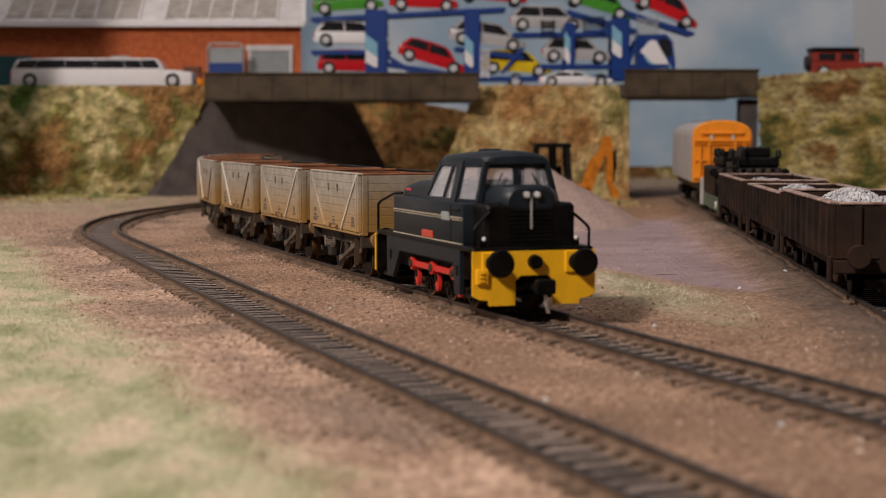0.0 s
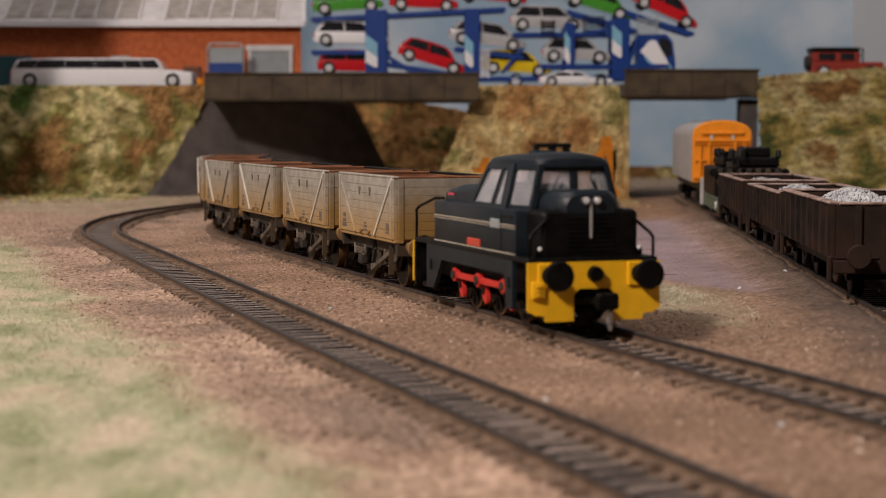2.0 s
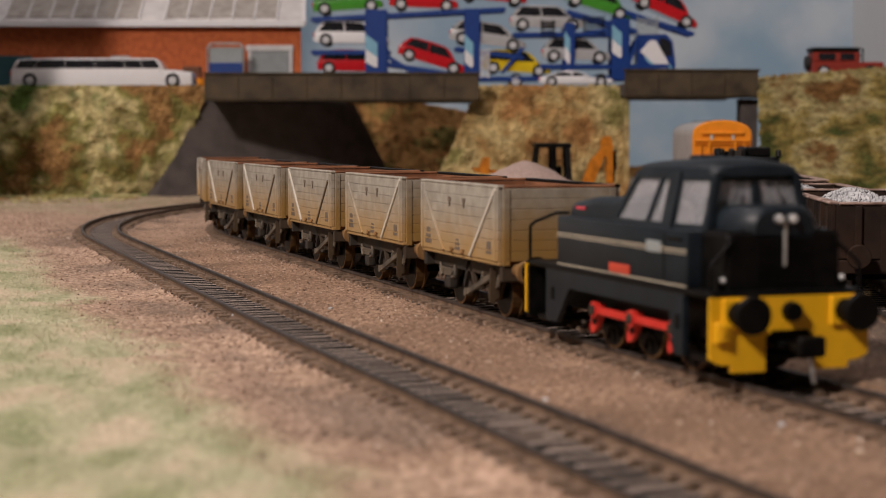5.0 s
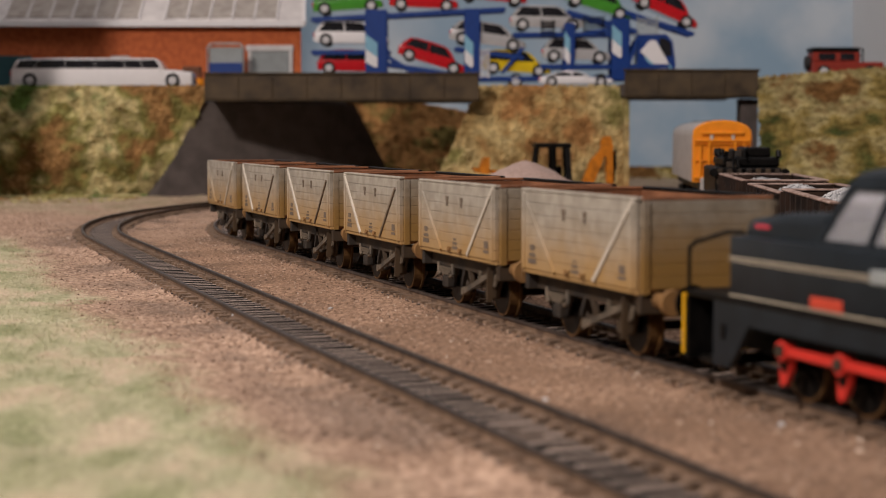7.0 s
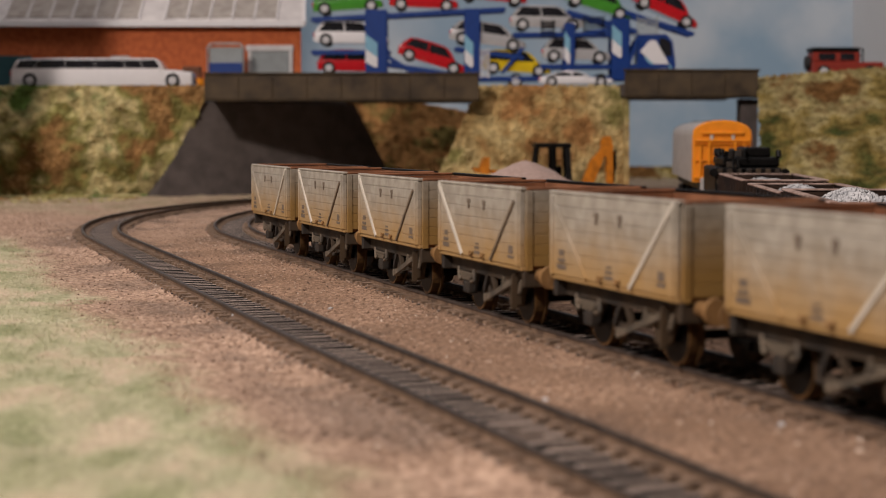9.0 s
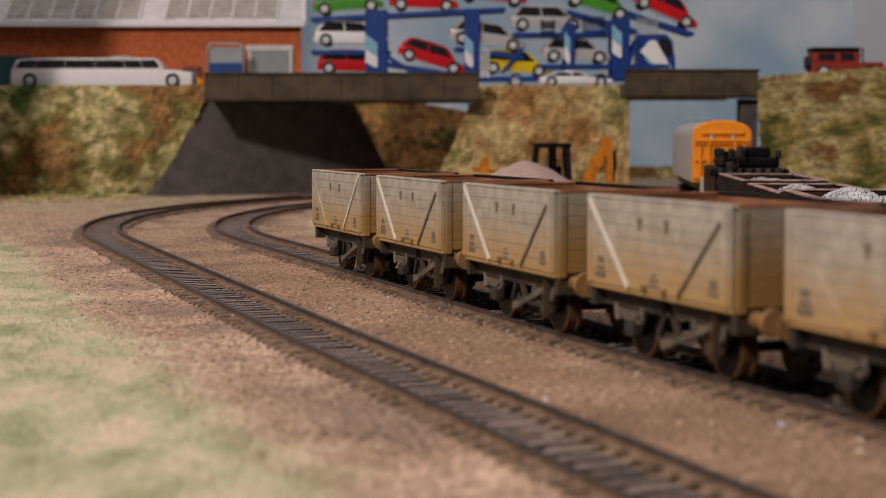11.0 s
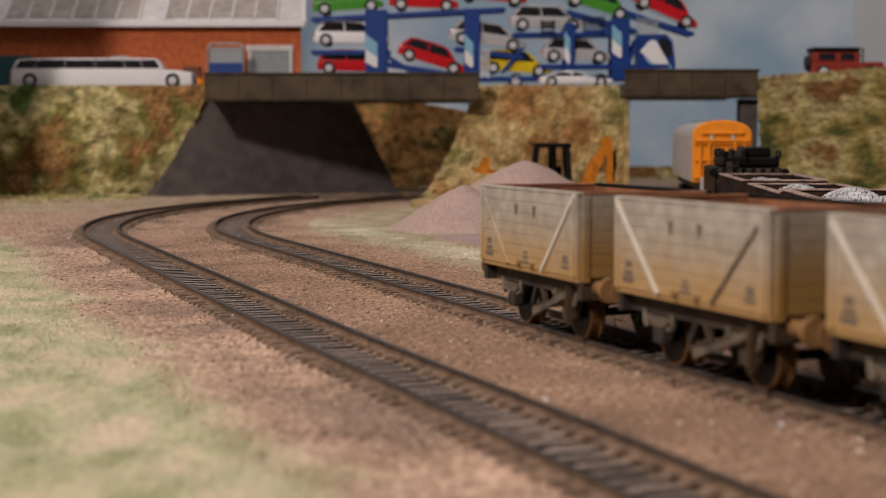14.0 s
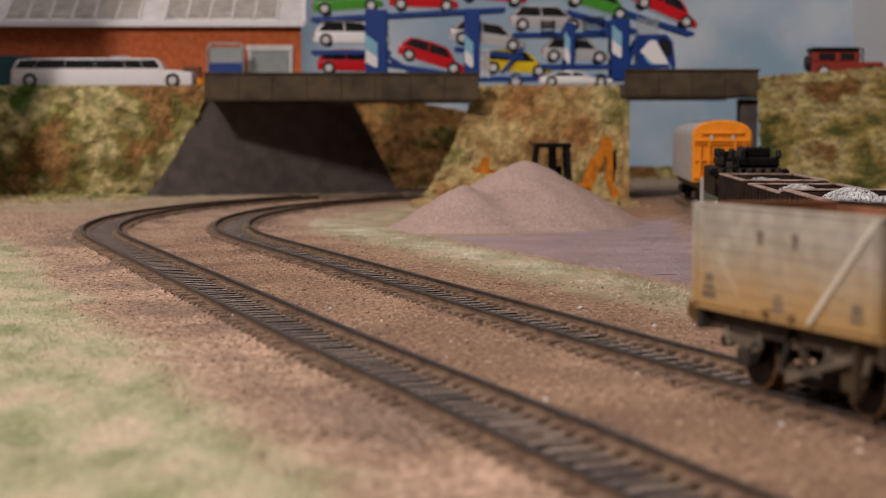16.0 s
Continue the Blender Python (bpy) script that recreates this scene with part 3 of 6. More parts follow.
def scatter_ground_cover():
    rng = random.Random(5)
    # loose grit and small stones
    verts, faces = [], []
    for k in range(34000):
        y = 150 + 850 * rng.random() ** 1.25
        l = rng.uniform(-112, 62)
        if rng.random() < 0.35:
            l = rng.choice((0, -63.6)) + rng.choice((-1, 1)) * rng.gauss(14.5, 3)
        x = START.x + (l - (y - START.y) * ACROSS.y) / ACROSS.x
        bl, s = beside((x, y))
        if abs(bl) < 10 or abs(bl + 63.6) < 10 or abs(x) > 330 or abs(92.6 + 0.0755 * y - x) < 18:
            continue
        r = rng.choice((0.2, 0.28, 0.35, 0.5)) * rng.uniform(0.7, 1.2) * (1.6 if rng.random() < 0.04 else 1)
        z = ground_height(x, y)[0] + r * 0.2
        i = len(verts)
        for v in ((r, 0, -r * .3), (-r * .5, r * .9, -r * .3), (-r * .6, -r * .8, -r * .3), (r * .1, r * .1, r * .7)):
            a = rng.uniform(-.3, .3) * r
            verts.append(((x + v[0] + a) * M, (y + v[1] - a) * M, (z + v[2]) * M))
        faces += [(i, i + 1, i + 3), (i + 1, i + 2, i + 3), (i + 2, i, i + 3)]
    me = bpy.data.meshes.new("grit")
    me.from_pydata(verts, [], faces)
    me.materials.append(GRIT)
    tagged(new("grit", me), "loose brown grit and tiny stones on the ground", "gravel", kind="stuff")
    # short fibres of static grass
    verts, faces, pale = [], [], []
    for k in range(120000):
        if k % 5 > 1:
            y = 150 + 700 * rng.random() ** 1.3
            l = -98 - 120 * rng.random() ** 0.8
            if y > 770 + 60 * rng.random():
                continue
        else:
            y = 380 + 640 * rng.random()
            l = rng.gauss(73, 9)
            if rng.random() < 0.12:
                continue
            if y < 620 and rng.random() < 0.75:
                continue
        x = START.x + (l - (y - START.y) * ACROSS.y) / ACROSS.x
        if y > 805:
            l2 = beside((x, y))[0]
            if l2 < 40:
                continue
        n = noise.noise(Vector((x / 40, y / 40, 0))) + 0.6 * noise.noise(Vector((x / 9, y / 9, 3)))
        if (l < 0 and l + 11 * n > -103) or n < rng.uniform(-0.6, 0.35):
            continue
        side = 92.6 + 0.0755 * y - x
        if side < (40 if y < 680 else 22) or abs(x) > 330:
            continue
        z = ground_height(x, y)[0]
        a, h, w = rng.uniform(0, 6.28), rng.uniform(0.5, 1.9) * (0.62 if l > 0 else 0.8), rng.uniform(0.06, 0.11)
        lean = rng.uniform(0.3, 2.2) * (1.2 if l > 0 else 0.8)
        b = rng.uniform(0, 6.28)
        i = len(verts)
        verts += [((x + w * math.cos(a)) * M, (y + w * math.sin(a)) * M, (z - 0.1) * M), ((x - w * math.cos(a)) * M, (y - w * math.sin(a)) * M, (z - 0.1) * M),
                  ((x + lean * math.cos(b)) * M, (y + lean * math.sin(b)) * M, (z + h) * M)]
        faces.append((i, i + 1, i + 2))
        pale.append(1 if l > 0 else 0)
    me = bpy.data.meshes.new("grass")
    me.from_pydata(verts, [], faces)
    me.materials.append(GRASS)
    me.materials.append(PALEGRASS)
    me.polygons.foreach_set("material_index", np.array(pale, dtype=np.int32))
    tagged(new("grass", me), "short pale green and straw static grass fibres", "grass", kind="stuff")
    # a few bright chips
    for x, y in ((97.5, 560), (119, 594), (40.5, 503), (57, 458), (11, 533), (-33, 500), (-58, 470), (60, 300), (20, 330), (-45, 1166)):
        bm = B()
        bmesh.ops.create_icosphere(bm, subdivisions=1, radius=0.9)
        for v in bm.verts:
            v.co *= rng.uniform(0.7, 1.2)
            v.co.z *= 0.6
        tagged(part("stone", bm, STONE, at=at(x, y, ground_height(x, y)[0] + 0.3)), "small pale stone chip lying on brown ground", "stone", "stone chips")


scatter_ground_cover()


# ---- embankments, walls and bridges ----
def foliage(name, place, count, label, size=(3.0, 6.5), seed=1, mats=(0, 1, 2, 3), rise=1.0):
    """Clumps of foam scatter: each is a small crumpled lump. place(rng) gives where one sits and its material."""
    rng = random.Random(seed)
    verts, faces, kinds = [], [], []
    src = bmesh.new()
    bmesh.ops.create_icosphere(src, subdivisions=1, radius=1)
    base = [v.co.copy() for v in src.verts]
    tri = [[v.index for v in f.verts] for f in src.faces]
    src.free()
    for _ in range(count):
        x, y, z, k = place(rng)
        r = rng.uniform(*size)
        i = len(verts)
        for v in base:
            j = rng.uniform(0.55, 1.25)
            verts.append(((x + v.x * r * j) * M, (y + v.y * r * j) * M, (z + v.z * r * j * rise) * M))
        faces += [[i + a for a in f] for f in tri]
        kinds += [k] * len(tri)
    me = bpy.data.meshes.new(name)
    me.from_pydata(verts, [], faces)
    for m in FOAM:
        me.materials.append(m)
    me.polygons.foreach_set("material_index", kinds)
    ob = new(name, me)
    return tagged(ob, label, "embankment", kind="structure")


def relief(p, seed):
    o = Vector((seed, 0, 0))
    return noise.noise(p / 28 + o) * 8.0 + noise.noise(p / 9 + o) * 3.2


def bank(name, label, outline, seed, count, core):
    """outline(u, v): a place on the bank's face for u along and v up, both 0 to 1."""
    bm = B()
    nu, nv = 60, 26
    grid = []
    for j in range(nv + 1):
        row = []
        for i in range(nu + 1):
            p = Vector(outline(i / nu, j / nv))
            d = relief(p, seed)
            row.append(bm.verts.new((p.x, p.y - d, p.z)))
        grid.append(row)
    for j in range(nv):
        for i in range(nu):
            bm.faces.new((grid[j][i], grid[j][i + 1], grid[j + 1][i + 1], grid[j + 1][i]))
    tagged(part(name + "_core", bm, FOAM[core]), "earth face of the embankment under its foliage", "embankment", kind="structure")

    def place(rng):
        u, v = rng.random(), rng.random()
        if rng.random() < 0.22:
            # loose scatter fallen to the foot of the slope
            p = Vector(outline(u, 0.0))
            y = max(p.y - rng.expovariate(0.03), p.y - 130)
            return p.x, y, ground_height(p.x, y)[0] - 0.3, core
        p = Vector(outline(u, v))
        k = core
        return p.x, p.y - relief(p, seed) + rng.uniform(-0.6, 2.0), p.z, k
    foliage(name, place, count, label, (0.6, 1.9), seed)


def face(xf0, xf1, yf, xt0, xt1, yt, zt, yf1=None, bulge=0.0, zt1=None, tuck=0.0):
    def outline(u, v):
        w = v ** 0.68
        x = (xf0 + (xf1 - xf0) * u) * (1 - w) + (xt0 + (xt1 - xt0) * u) * w
        foot = yf + ((yf1 if yf1 else yf) - yf) * u
        y = foot + (yt - foot) * w - bulge * math.sin(math.pi * v) + tuck * smooth_step(0.80, 1.0, u)
        top = zt + ((zt1 if zt1 else zt) - zt) * u
        return x, y, -5 + (top + 5) * v
    return outline


bank("embankment_left", "mossy ochre and green scatter-covered embankment below the yard", face(-460, -232, 1338, -460, -185, 1349, 84, 1344, 7, None, 13), 2, 17000, 0)
bank("embankment_middle", "straw-coloured scatter-covered embankment between two bridges", face(-22, 143, 1302, 27, 142, 1352, 84, 1318, 6), 4, 15000, 1)
bank("embankment_right", "olive and brown scatter-covered embankment beside the siding", face(218, 420, 1180, 243, 420, 1330, 90, 1100, 10, 104), 7, 16000, 2)
bank("embankment_far", "rusty brown bushes behind the bridge opening", face(-170, 130, 1560, -160, 84, 1610, 101, 1550, 4, 55), 9, 6000, 3)
bank("hedge_far", "low dull hedge before the painted sky", face(60, 420, 1850, 60, 420, 1870, 10, 1850, 0), 12, 900, 2)


def solid(name, pts, z0, z1, mat, label, category, kind="structure"):
    bm = B()
    prism(bm, pts, z0, z1, "z")
    return tagged(part(name, bm, mat), label, category, kind=kind)


def build_bridges():
    # the raised yard behind the banks
    solid("yard_deck_left", [(-640, 1353), (-236, 1353), (-184, 1380), (-184, 1440), (-90, 1500), (-90, 1940), (-640, 1940)], 71, 83.5, TAR, "grey roadway of the raised yard", "road")
    solid("yard_deck_middle", [(26, 1356), (140, 1356), (140, 1500), (26, 1500)], -6, 84.0, TAR, "grey roadway on the middle embankment", "road")
    solid("yard_deck_right", [(250, 1336), (450, 1336), (450, 1500), (250, 1500)], 78, 90, TAR, "grey roadway on the far embankment", "road")
    # dark slanting abutment, its base running back under the bridge
    bm = B()
    a, b = Vector((-227, 1338)), Vector((-36, 1446))
    w = (b - a).normalized()
    back = Vector((-w.y, w.x))
    def on(k, z, o):
        p = a + w * k + back * o
        return (p.x, p.y, z)
    n = (b - a).length
    loft(bm, [[on(0, -6, 0), on(n, -6, 0), on(n - 42, 71.0, 3), on(44, 71.0, 3)], [on(0, -6, 26), on(n, -6, 26), on(n - 42, 71.0, 26), on(44, 71.0, 26)]])
    tagged(part("wall_abutment", bm, CONCRETE), "dark grey concrete abutment under the bridge", "abutment wall", kind="structure")

    def bridge(x0, x1, y0, depth, z0, z1, label, panels):
        t = thing("bridge", at(0, 0, 0), label, "bridge", kind="structure")
        bm = B()
        box(bm, x0, x1, y0, y0 + 6, z0, z1, 0.5)
        part("girder", bm, BEAM, t)
        for k in range(panels):
            bm = B()
            w = (x1 - x0) / panels
            box(bm, x0 + k * w + 0.15, x0 + (k + 1) * w - 0.15, y0 - 0.9, y0 + 0.2, z0 + 1.6, z1 - 1.6, 0.3)
            part("panel", bm, BEAM, t)
        bm = B()
        box(bm, x0 - 1, x1 + 1, y0 - 1.6, y0 + 7, z1, z1 + 1.4, 0.3)
        part("coping", bm, BEAM, t)
        bm = B()
        box(bm, x0, x1, y0 + 6.2, y0 + depth, z0 + 2, z0 + 11.5)
        part("deck", bm, CONCRETE, t)
        bm = B()
        box(bm, x0, x1, y0 + depth + 0.3, y0 + depth + 6, z0 + 1, z0 + 14, 0.5)
        part("girder", bm, BEAM, t)
    bridge(-183, 27.5, 1318, 150, 71.4, 92.0, "dark brown girder road bridge over two tracks", 8)
    bridge(139, 240.5, 1312, 150, 73.6, 94.4, "dark brown girder road bridge over the siding", 4)
    solid("wall_pier", [(229, 1322), (242, 1322), (243, 1346), (230, 1346)], -6, 73.2, CONCRETE, "dark concrete pier of the bridge", "pier")
    solid("wall_pier_left", [(139.5, 1322), (143.5, 1322), (143.5, 1440), (139.5, 1440)], -6, 73.2, FOAM[1], "pale plastered edge of the embankment", "pier")


build_bridges()


# ---- sand heap ----
def build_heap():
    bm = B()
    def height(x, y):
        h1 = 39.5 - 0.62 * math.hypot((x - 47) * 0.92, (y - 985) * 0.60)
        h2 = 26.5 - 0.66 * math.hypot((x - 12) * 0.95, (y - 930) * 0.60)
        k = 1.6
        m = max(h1, h2)
        h = m + math.log(math.exp((h1 - m) / k) + math.exp((h2 - m) / k)) * k
        if h1 > 31:
            h -= (h1 - 31) * 0.34
        if h2 > 19 and h2 > h1:
            h -= (h2 - 19) * 0.34
        return h + 1.1 * noise.noise(Vector((x / 13, y / 13, 0))) + 0.5 * noise.noise(Vector((x / 4.5, y / 4.5, 0)))
    xs, ys = np.arange(-50, 140, 2.5), np.arange(860, 1100, 3.0)
    grid = [[bm.verts.new((x, y, max(height(x, y) - 4.5, -5.5))) for x in xs] for y in ys]
    for j in range(len(ys) - 1):
        for i in range(len(xs) - 1):
            q = (grid[j][i], grid[j][i + 1], grid[j + 1][i + 1], grid[j + 1][i])
            if any(v.co.z > -5.4 for v in q):
                bm.faces.new(q)
    bmesh.ops.delete(bm, geom=[v for v in bm.verts if not v.link_faces], context="VERTS")
    tagged(part("sand_heap", bm, SAND, smooth=True), "twin-peaked heap of pinkish fine sand on the yard", "sand heap")


build_heap()


# ---- wheels ----
def wheelset(parent, x, r, gauge=14.6, spokes=0, rim=None, face_mat=None, outer=0.0):
    """An axle with two wheels, turning about its own y axis; its origin is the axle's centre."""
    ws = part("wheelset", axle_bm(gauge, outer), BLACK, parent, at=at(x, 0, r))
    for side in (-1, 1):
        y = side * gauge / 2
        bm = B()
        rod(bm, (0, y - side * 0.2, 0), (0, y + side * 2.3, 0), r, seg=28)
        rod(bm, (0, y - side * 0.9, 0), (0, y - side * 0.2, 0), r + 0.7, seg=28)
        part("wheel", bm, rim or TREAD, ws)
        bm = B()
        rod(bm, (0, y + side * 2.2, 0), (0, y + side * 2.45, 0), r * 0.90, seg=28)
        rod(bm, (0, y + side * 2.4, 0), (0, y + side * 3.4, 0), r * 0.25, seg=12)
        if spokes:
            for k in range(spokes):
                a = 2 * math.pi * k / spokes
                bar(bm, (r * 0.2 * math.cos(a), y + side * 2.7, r * 0.2 * math.sin(a)), (r * 0.78 * math.cos(a), y + side * 2.7, r * 0.78 * math.sin(a)), 0.5, 0.9)
        part("wheel_centre", bm, face_mat or BLACK, ws)
    return ws


def axle_bm(gauge, outer):
    bm = B()
    rod(bm, (0, -gauge / 2 - outer, 0), (0, gauge / 2 + outer, 0), 1.1)
    return bm


# ---- open wagons of the train ----
WAGON_LENGTH, WAGON_TOP, WAGON_FLOOR = 64.0, 35.0, 15.6
WHEEL_R = 6.3


def open_wagon(style):
    """A planked open wagon: x forward, rails at z 0. style 0 or 1 sets which way the pale strap runs brightly."""
    t = thing("open_wagon", Matrix(), "weathered grey planked open wagon with ochre dust, empty", "railway wagon", "wagons of the train")
    h, w = WAGON_LENGTH / 2, 16.2
    body = part("body", body_floor(h, w), WAGON_IN, t, "rust-brown wagon floor")
    planks = 7
    step = (WAGON_TOP - 0.8 - WAGON_FLOOR) / planks
    for side in (-1, 1):
        for k in range(planks):
            z = WAGON_FLOOR + k * step
            bm = B()
            box(bm, -h, h, side * w - 0.65, side * w + 0.65, z + 0.02, z + step - 0.02, 0.11)
            part("side_plank", bm, WAGON, body)
    for end in (-1, 1):
        for k in range(planks):
            z = WAGON_FLOOR + k * step
            bm = B()
            box(bm, end * h - 0.6, end * h + 0.6, -w + 0.7, w - 0.7, z + 0.02, z + step - 0.02, 0.11)
            part("end_plank", bm, WAGON_END_SHADED, body)
        # corner irons with their rows of bolt heads
        for y in (-w + 1.6, w - 1.6):
            bm = B()
            box(bm, end * (h + 0.65) - 0.2, end * (h + 0.65) + 0.2, y - 0.8, y + 0.8, WAGON_FLOOR - 1.0, WAGON_TOP - 0.9)
            for k in range(9):
                z = WAGON_FLOOR + 0.8 + k * 2.05
                box(bm, end * (h + 0.88) - 0.08, end * (h + 0.88) + 0.08, y - 0.22, y + 0.22, z, z + 0.44)
            part("corner_iron", bm, WAGON_END_SHADED, body)
    # rust-coloured lining and capping rail
    bm = B()
    for side in (-1, 1):
        box(bm, -h + 0.7, h - 0.7, side * (w - 1.25) - 0.5, side * (w - 1.25) + 0.5, 16.6, WAGON_TOP - 0.9)
        box(bm, side * (h - 1.2) - 0.5, side * (h - 1.2) + 0.5, -w + 1.8, w - 1.8, 16.6, WAGON_TOP - 0.9)
    part("lining", bm, WAGON_IN, body, "rust-brown inner planking")
    for side in (-1, 1):
        bm = B()
        box(bm, -h - 0.4, h + 0.4, side * (w - 0.25) - 0.95, side * (w - 0.25) + 0.95, WAGON_TOP - 0.75, WAGON_TOP, 0.2)
        part("top_rail", bm, WAGON if side < 0 else BLACK, body)
        bm = B()
        box(bm, side * (h - 0.3) - 0.9, side * (h - 0.3) + 0.9, -w + 0.8, w - 0.8, WAGON_TOP - 0.75, WAGON_TOP - 0.02, 0.2)
        part("top_rail", bm, WAGON_IN, body)
    for side in (-1, 1):
        o = side * (w + 0.85)
        # diagonal straps, the door braces of the sides: one painted pale, the other dulled or bare
        pale = 1 if style == 0 else -1
        for sx in (1, -1):
            mat = STRAP if sx == pale else (WAGON if style == 0 else WORN)
            top, drop = (0.965, 0.9) if sx == pale else (0.88, 3.6)
            bm = B()
            bar(bm, (sx * h * top, o, WAGON_TOP - drop), (sx * h * 0.35, o, WAGON_FLOOR + 0.2), 0.5, 1.0 if sx == pale else 0.85)
            part("strap", bm, mat, body)
        for sx in (-1, 1):
            bm = B()
            box(bm, sx * h - sx * 1.6 - 0.7, sx * h - sx * 1.6 + 0.7, side * (w + 0.75) - 0.3, side * (w + 0.75) + 0.3, WAGON_FLOOR, WAGON_TOP - 1.0, 0.1)
            part("corner_plate", bm, WAGON, body)
        for x in (-5.9, 6.1):
            bm = B()
            box(bm, x - 0.9, x + 0.9, side * (w + 0.72) - 0.2, side * (w + 0.72) + 0.2, 29.6, 30.8)
            box(bm, x - 0.35, x + 0.35, side * (w + 0.72) - 0.25, side * (w + 0.72) + 0.25, 28.2, 29.7)
            part("door_catch", bm, MARK, body)
        for x in (-3.6, 5.2):
            bm = B()
            wire(bm, [(x - 1.1, side * (w + 0.9), 17.0), (x - 0.5, side * (w + 1.2), 16.1), (x + 0.5, side * (w + 1.2), 16.1), (x + 1.1, side * (w + 0.9), 17.0)], 0.3)
            part("door_loop", bm, BUFFER, body)
        for x, wd, zs in ((-h * 0.78, 2.6, ((17.0, 18.2), (18.7, 19.6), (20.2, 21.6))), (0.5, 2.2, ((16.6, 17.4), (17.9, 18.6), (19.1, 19.6))), (h * 0.80, 2.0, ((17.2, 18.0), (18.4, 20.4)))):
            bm = B()
            for k, (z0, z1) in enumerate(zs):
                box(bm, x - wd * (1 - 0.22 * k) , x + wd * (1 - 0.22 * k), side * (w + 0.68) - 0.08, side * (w + 0.68) + 0.08, z0, z1)
            part("stencil", bm, MARK, body, "dark stencilled bars")
        bm = B()
        box(bm, -h, h, side * (w - 0.6) - 0.9, side * (w - 0.6) + 0.9, WAGON_FLOOR - 1.1, WAGON_FLOOR - 0.02, 0.2)
        part("curb_rail", bm, WAGON, body)
        bm = B()
        box(bm, -h, h, side * 12.6 - 0.7, side * 12.6 + 0.7, 10.6, WAGON_FLOOR - 1.12, 0.2)
        part("solebar", bm, UNDER, t)
        # springs, axle boxes and W-irons
        for x in (-18, 18):
            bm = B()
            prism(bm, [(x - 5, 10.7), (x + 5, 10.7), (x + 1.8, 4.6), (x - 1.8, 4.6)], side * 11.3 - 0.35, side * 11.3 + 0.35)
            part("axle_guard", bm, UNDER, t)
            bm = B()
            box(bm, x - 2.1, x + 2.1, side * 12.6 - 1.1, side * 12.6 + 1.3, 4.6, 8.0, 0.4)
            part("axle_box", bm, UNDER, t)
            bm = B()
            for k in range(3):
                box(bm, x - 6 + k * 1.6, x + 6 - k * 1.6, side * 12.8 - 0.8, side * 12.8 + 0.8, 9.7 - k * 0.75, 10.4 - k * 0.75, 0.1)
            part("spring", bm, LEVER, t)
        # brake lever, its guide and the brake blocks
        bm = B()
        bar(bm, (21.5, side * 14.9, 10.9), (1.0, side * 14.3, 5.0), 0.8, 1.35)
        rod(bm, (1.0, side * 13.0, 5.2), (1.0, side * 14.9, 5.2), 1.1)
        part("brake_lever", bm, LEVER, t, "dusty pale brake lever")
        bm = B()
        bar(bm, (22.6, side * 14.6, 13.2), (22.6, side * 14.8, 4.2), 0.7, 1.5)
        part("lever_guard", bm, UNDER, t)
        # scroll irons at the ends of the springs
        for x in (-24.2, -11.8, 11.8, 24.2):
            bm = B()
            wire(bm, [(x, side * 13.3, 11.4), (x + (0.8 if x < 0 else -0.8), side * 13.5, 8.6), (x + (1.9 if abs(x) > 20 else -1.9) * (1 if x < 0 else -1), side * 13.4, 8.0)], 0.55)
            part("spring_hanger", bm, LEVER, t)
        bm = B()
        bar(bm, (0, side * 12.8, 14.2), (-4.4, side * 12.8, 6.4), 1.0, 1.4)
        bar(bm, (0, side * 12.8, 14.2), (4.4, side * 12.8, 6.4), 1.0, 1.4)
        bar(bm, (-11.5, side * 8.6, 5.0), (11.5, side * 8.6, 8.0), 1.1, 1.4)
        part("brake_gear", bm, UNDER, t)
        for x in (-10.6, 10.6):
            bm = B()
            box(bm, x - 1.3, x + 1.3, side * 8.6 - 1.2, side * 8.6 + 1.2, 3.6, 9.6, 0.5)
            part("brake_block", bm, UNDER, t)
    for end in (-1, 1):
        bm = B()
        box(bm, end * (h - 0.7) - 1.0, end * (h - 0.7) + 1.0, -w + 0.4, w - 0.4, 10.4, WAGON_FLOOR - 1.15, 0.25)
        part("headstock", bm, UNDER, t)
        for y in (-11.4, 11.4):
            bm = B()
            rod(bm, (end * (h + 0.2), y, 13.3), (end * (h + 4.2), y, 13.3), 1.7, 1.45)
            rod(bm, (end * (h + 4.0), y, 13.3), (end * (h + 6.4), y, 13.3), 0.9)
            rod(bm, (end * (h + 6.2), y, 13.3), (end * (h + 7.2), y, 13.3), 2.9, 2.7, 20)
            part("buffer", bm, BUFFER, t)
        bm = B()
        box(bm, end * (h + 3) - 6, end * (h + 3) + 6, -2.2, 2.2, 5.6, 7.0, 0.3)
        box(bm, end * (h + 8.2) - 0.8, end * (h + 8.2) + 0.8, -5.5, 5.5, 5.4, 7.6, 0.3)
        part("coupling", bm, BLACK, t)
    for x in (-18, 18):
        wheelset(t, x, WHEEL_R)
    return t


def body_floor(h, w):
    bm = B()
    box(bm, -h + 0.2, h - 0.2, -w + 0.3, w - 0.3, WAGON_FLOOR - 0.9, WAGON_FLOOR + 1.1)
    return bm


# ---- diesel shunter ----
LOCO_HALF = 43.8
FRONT = 50.0
CRANK, LOCO_R, AXLES = 3.0, 6.7, (-9.8, 9.2, 28.4)


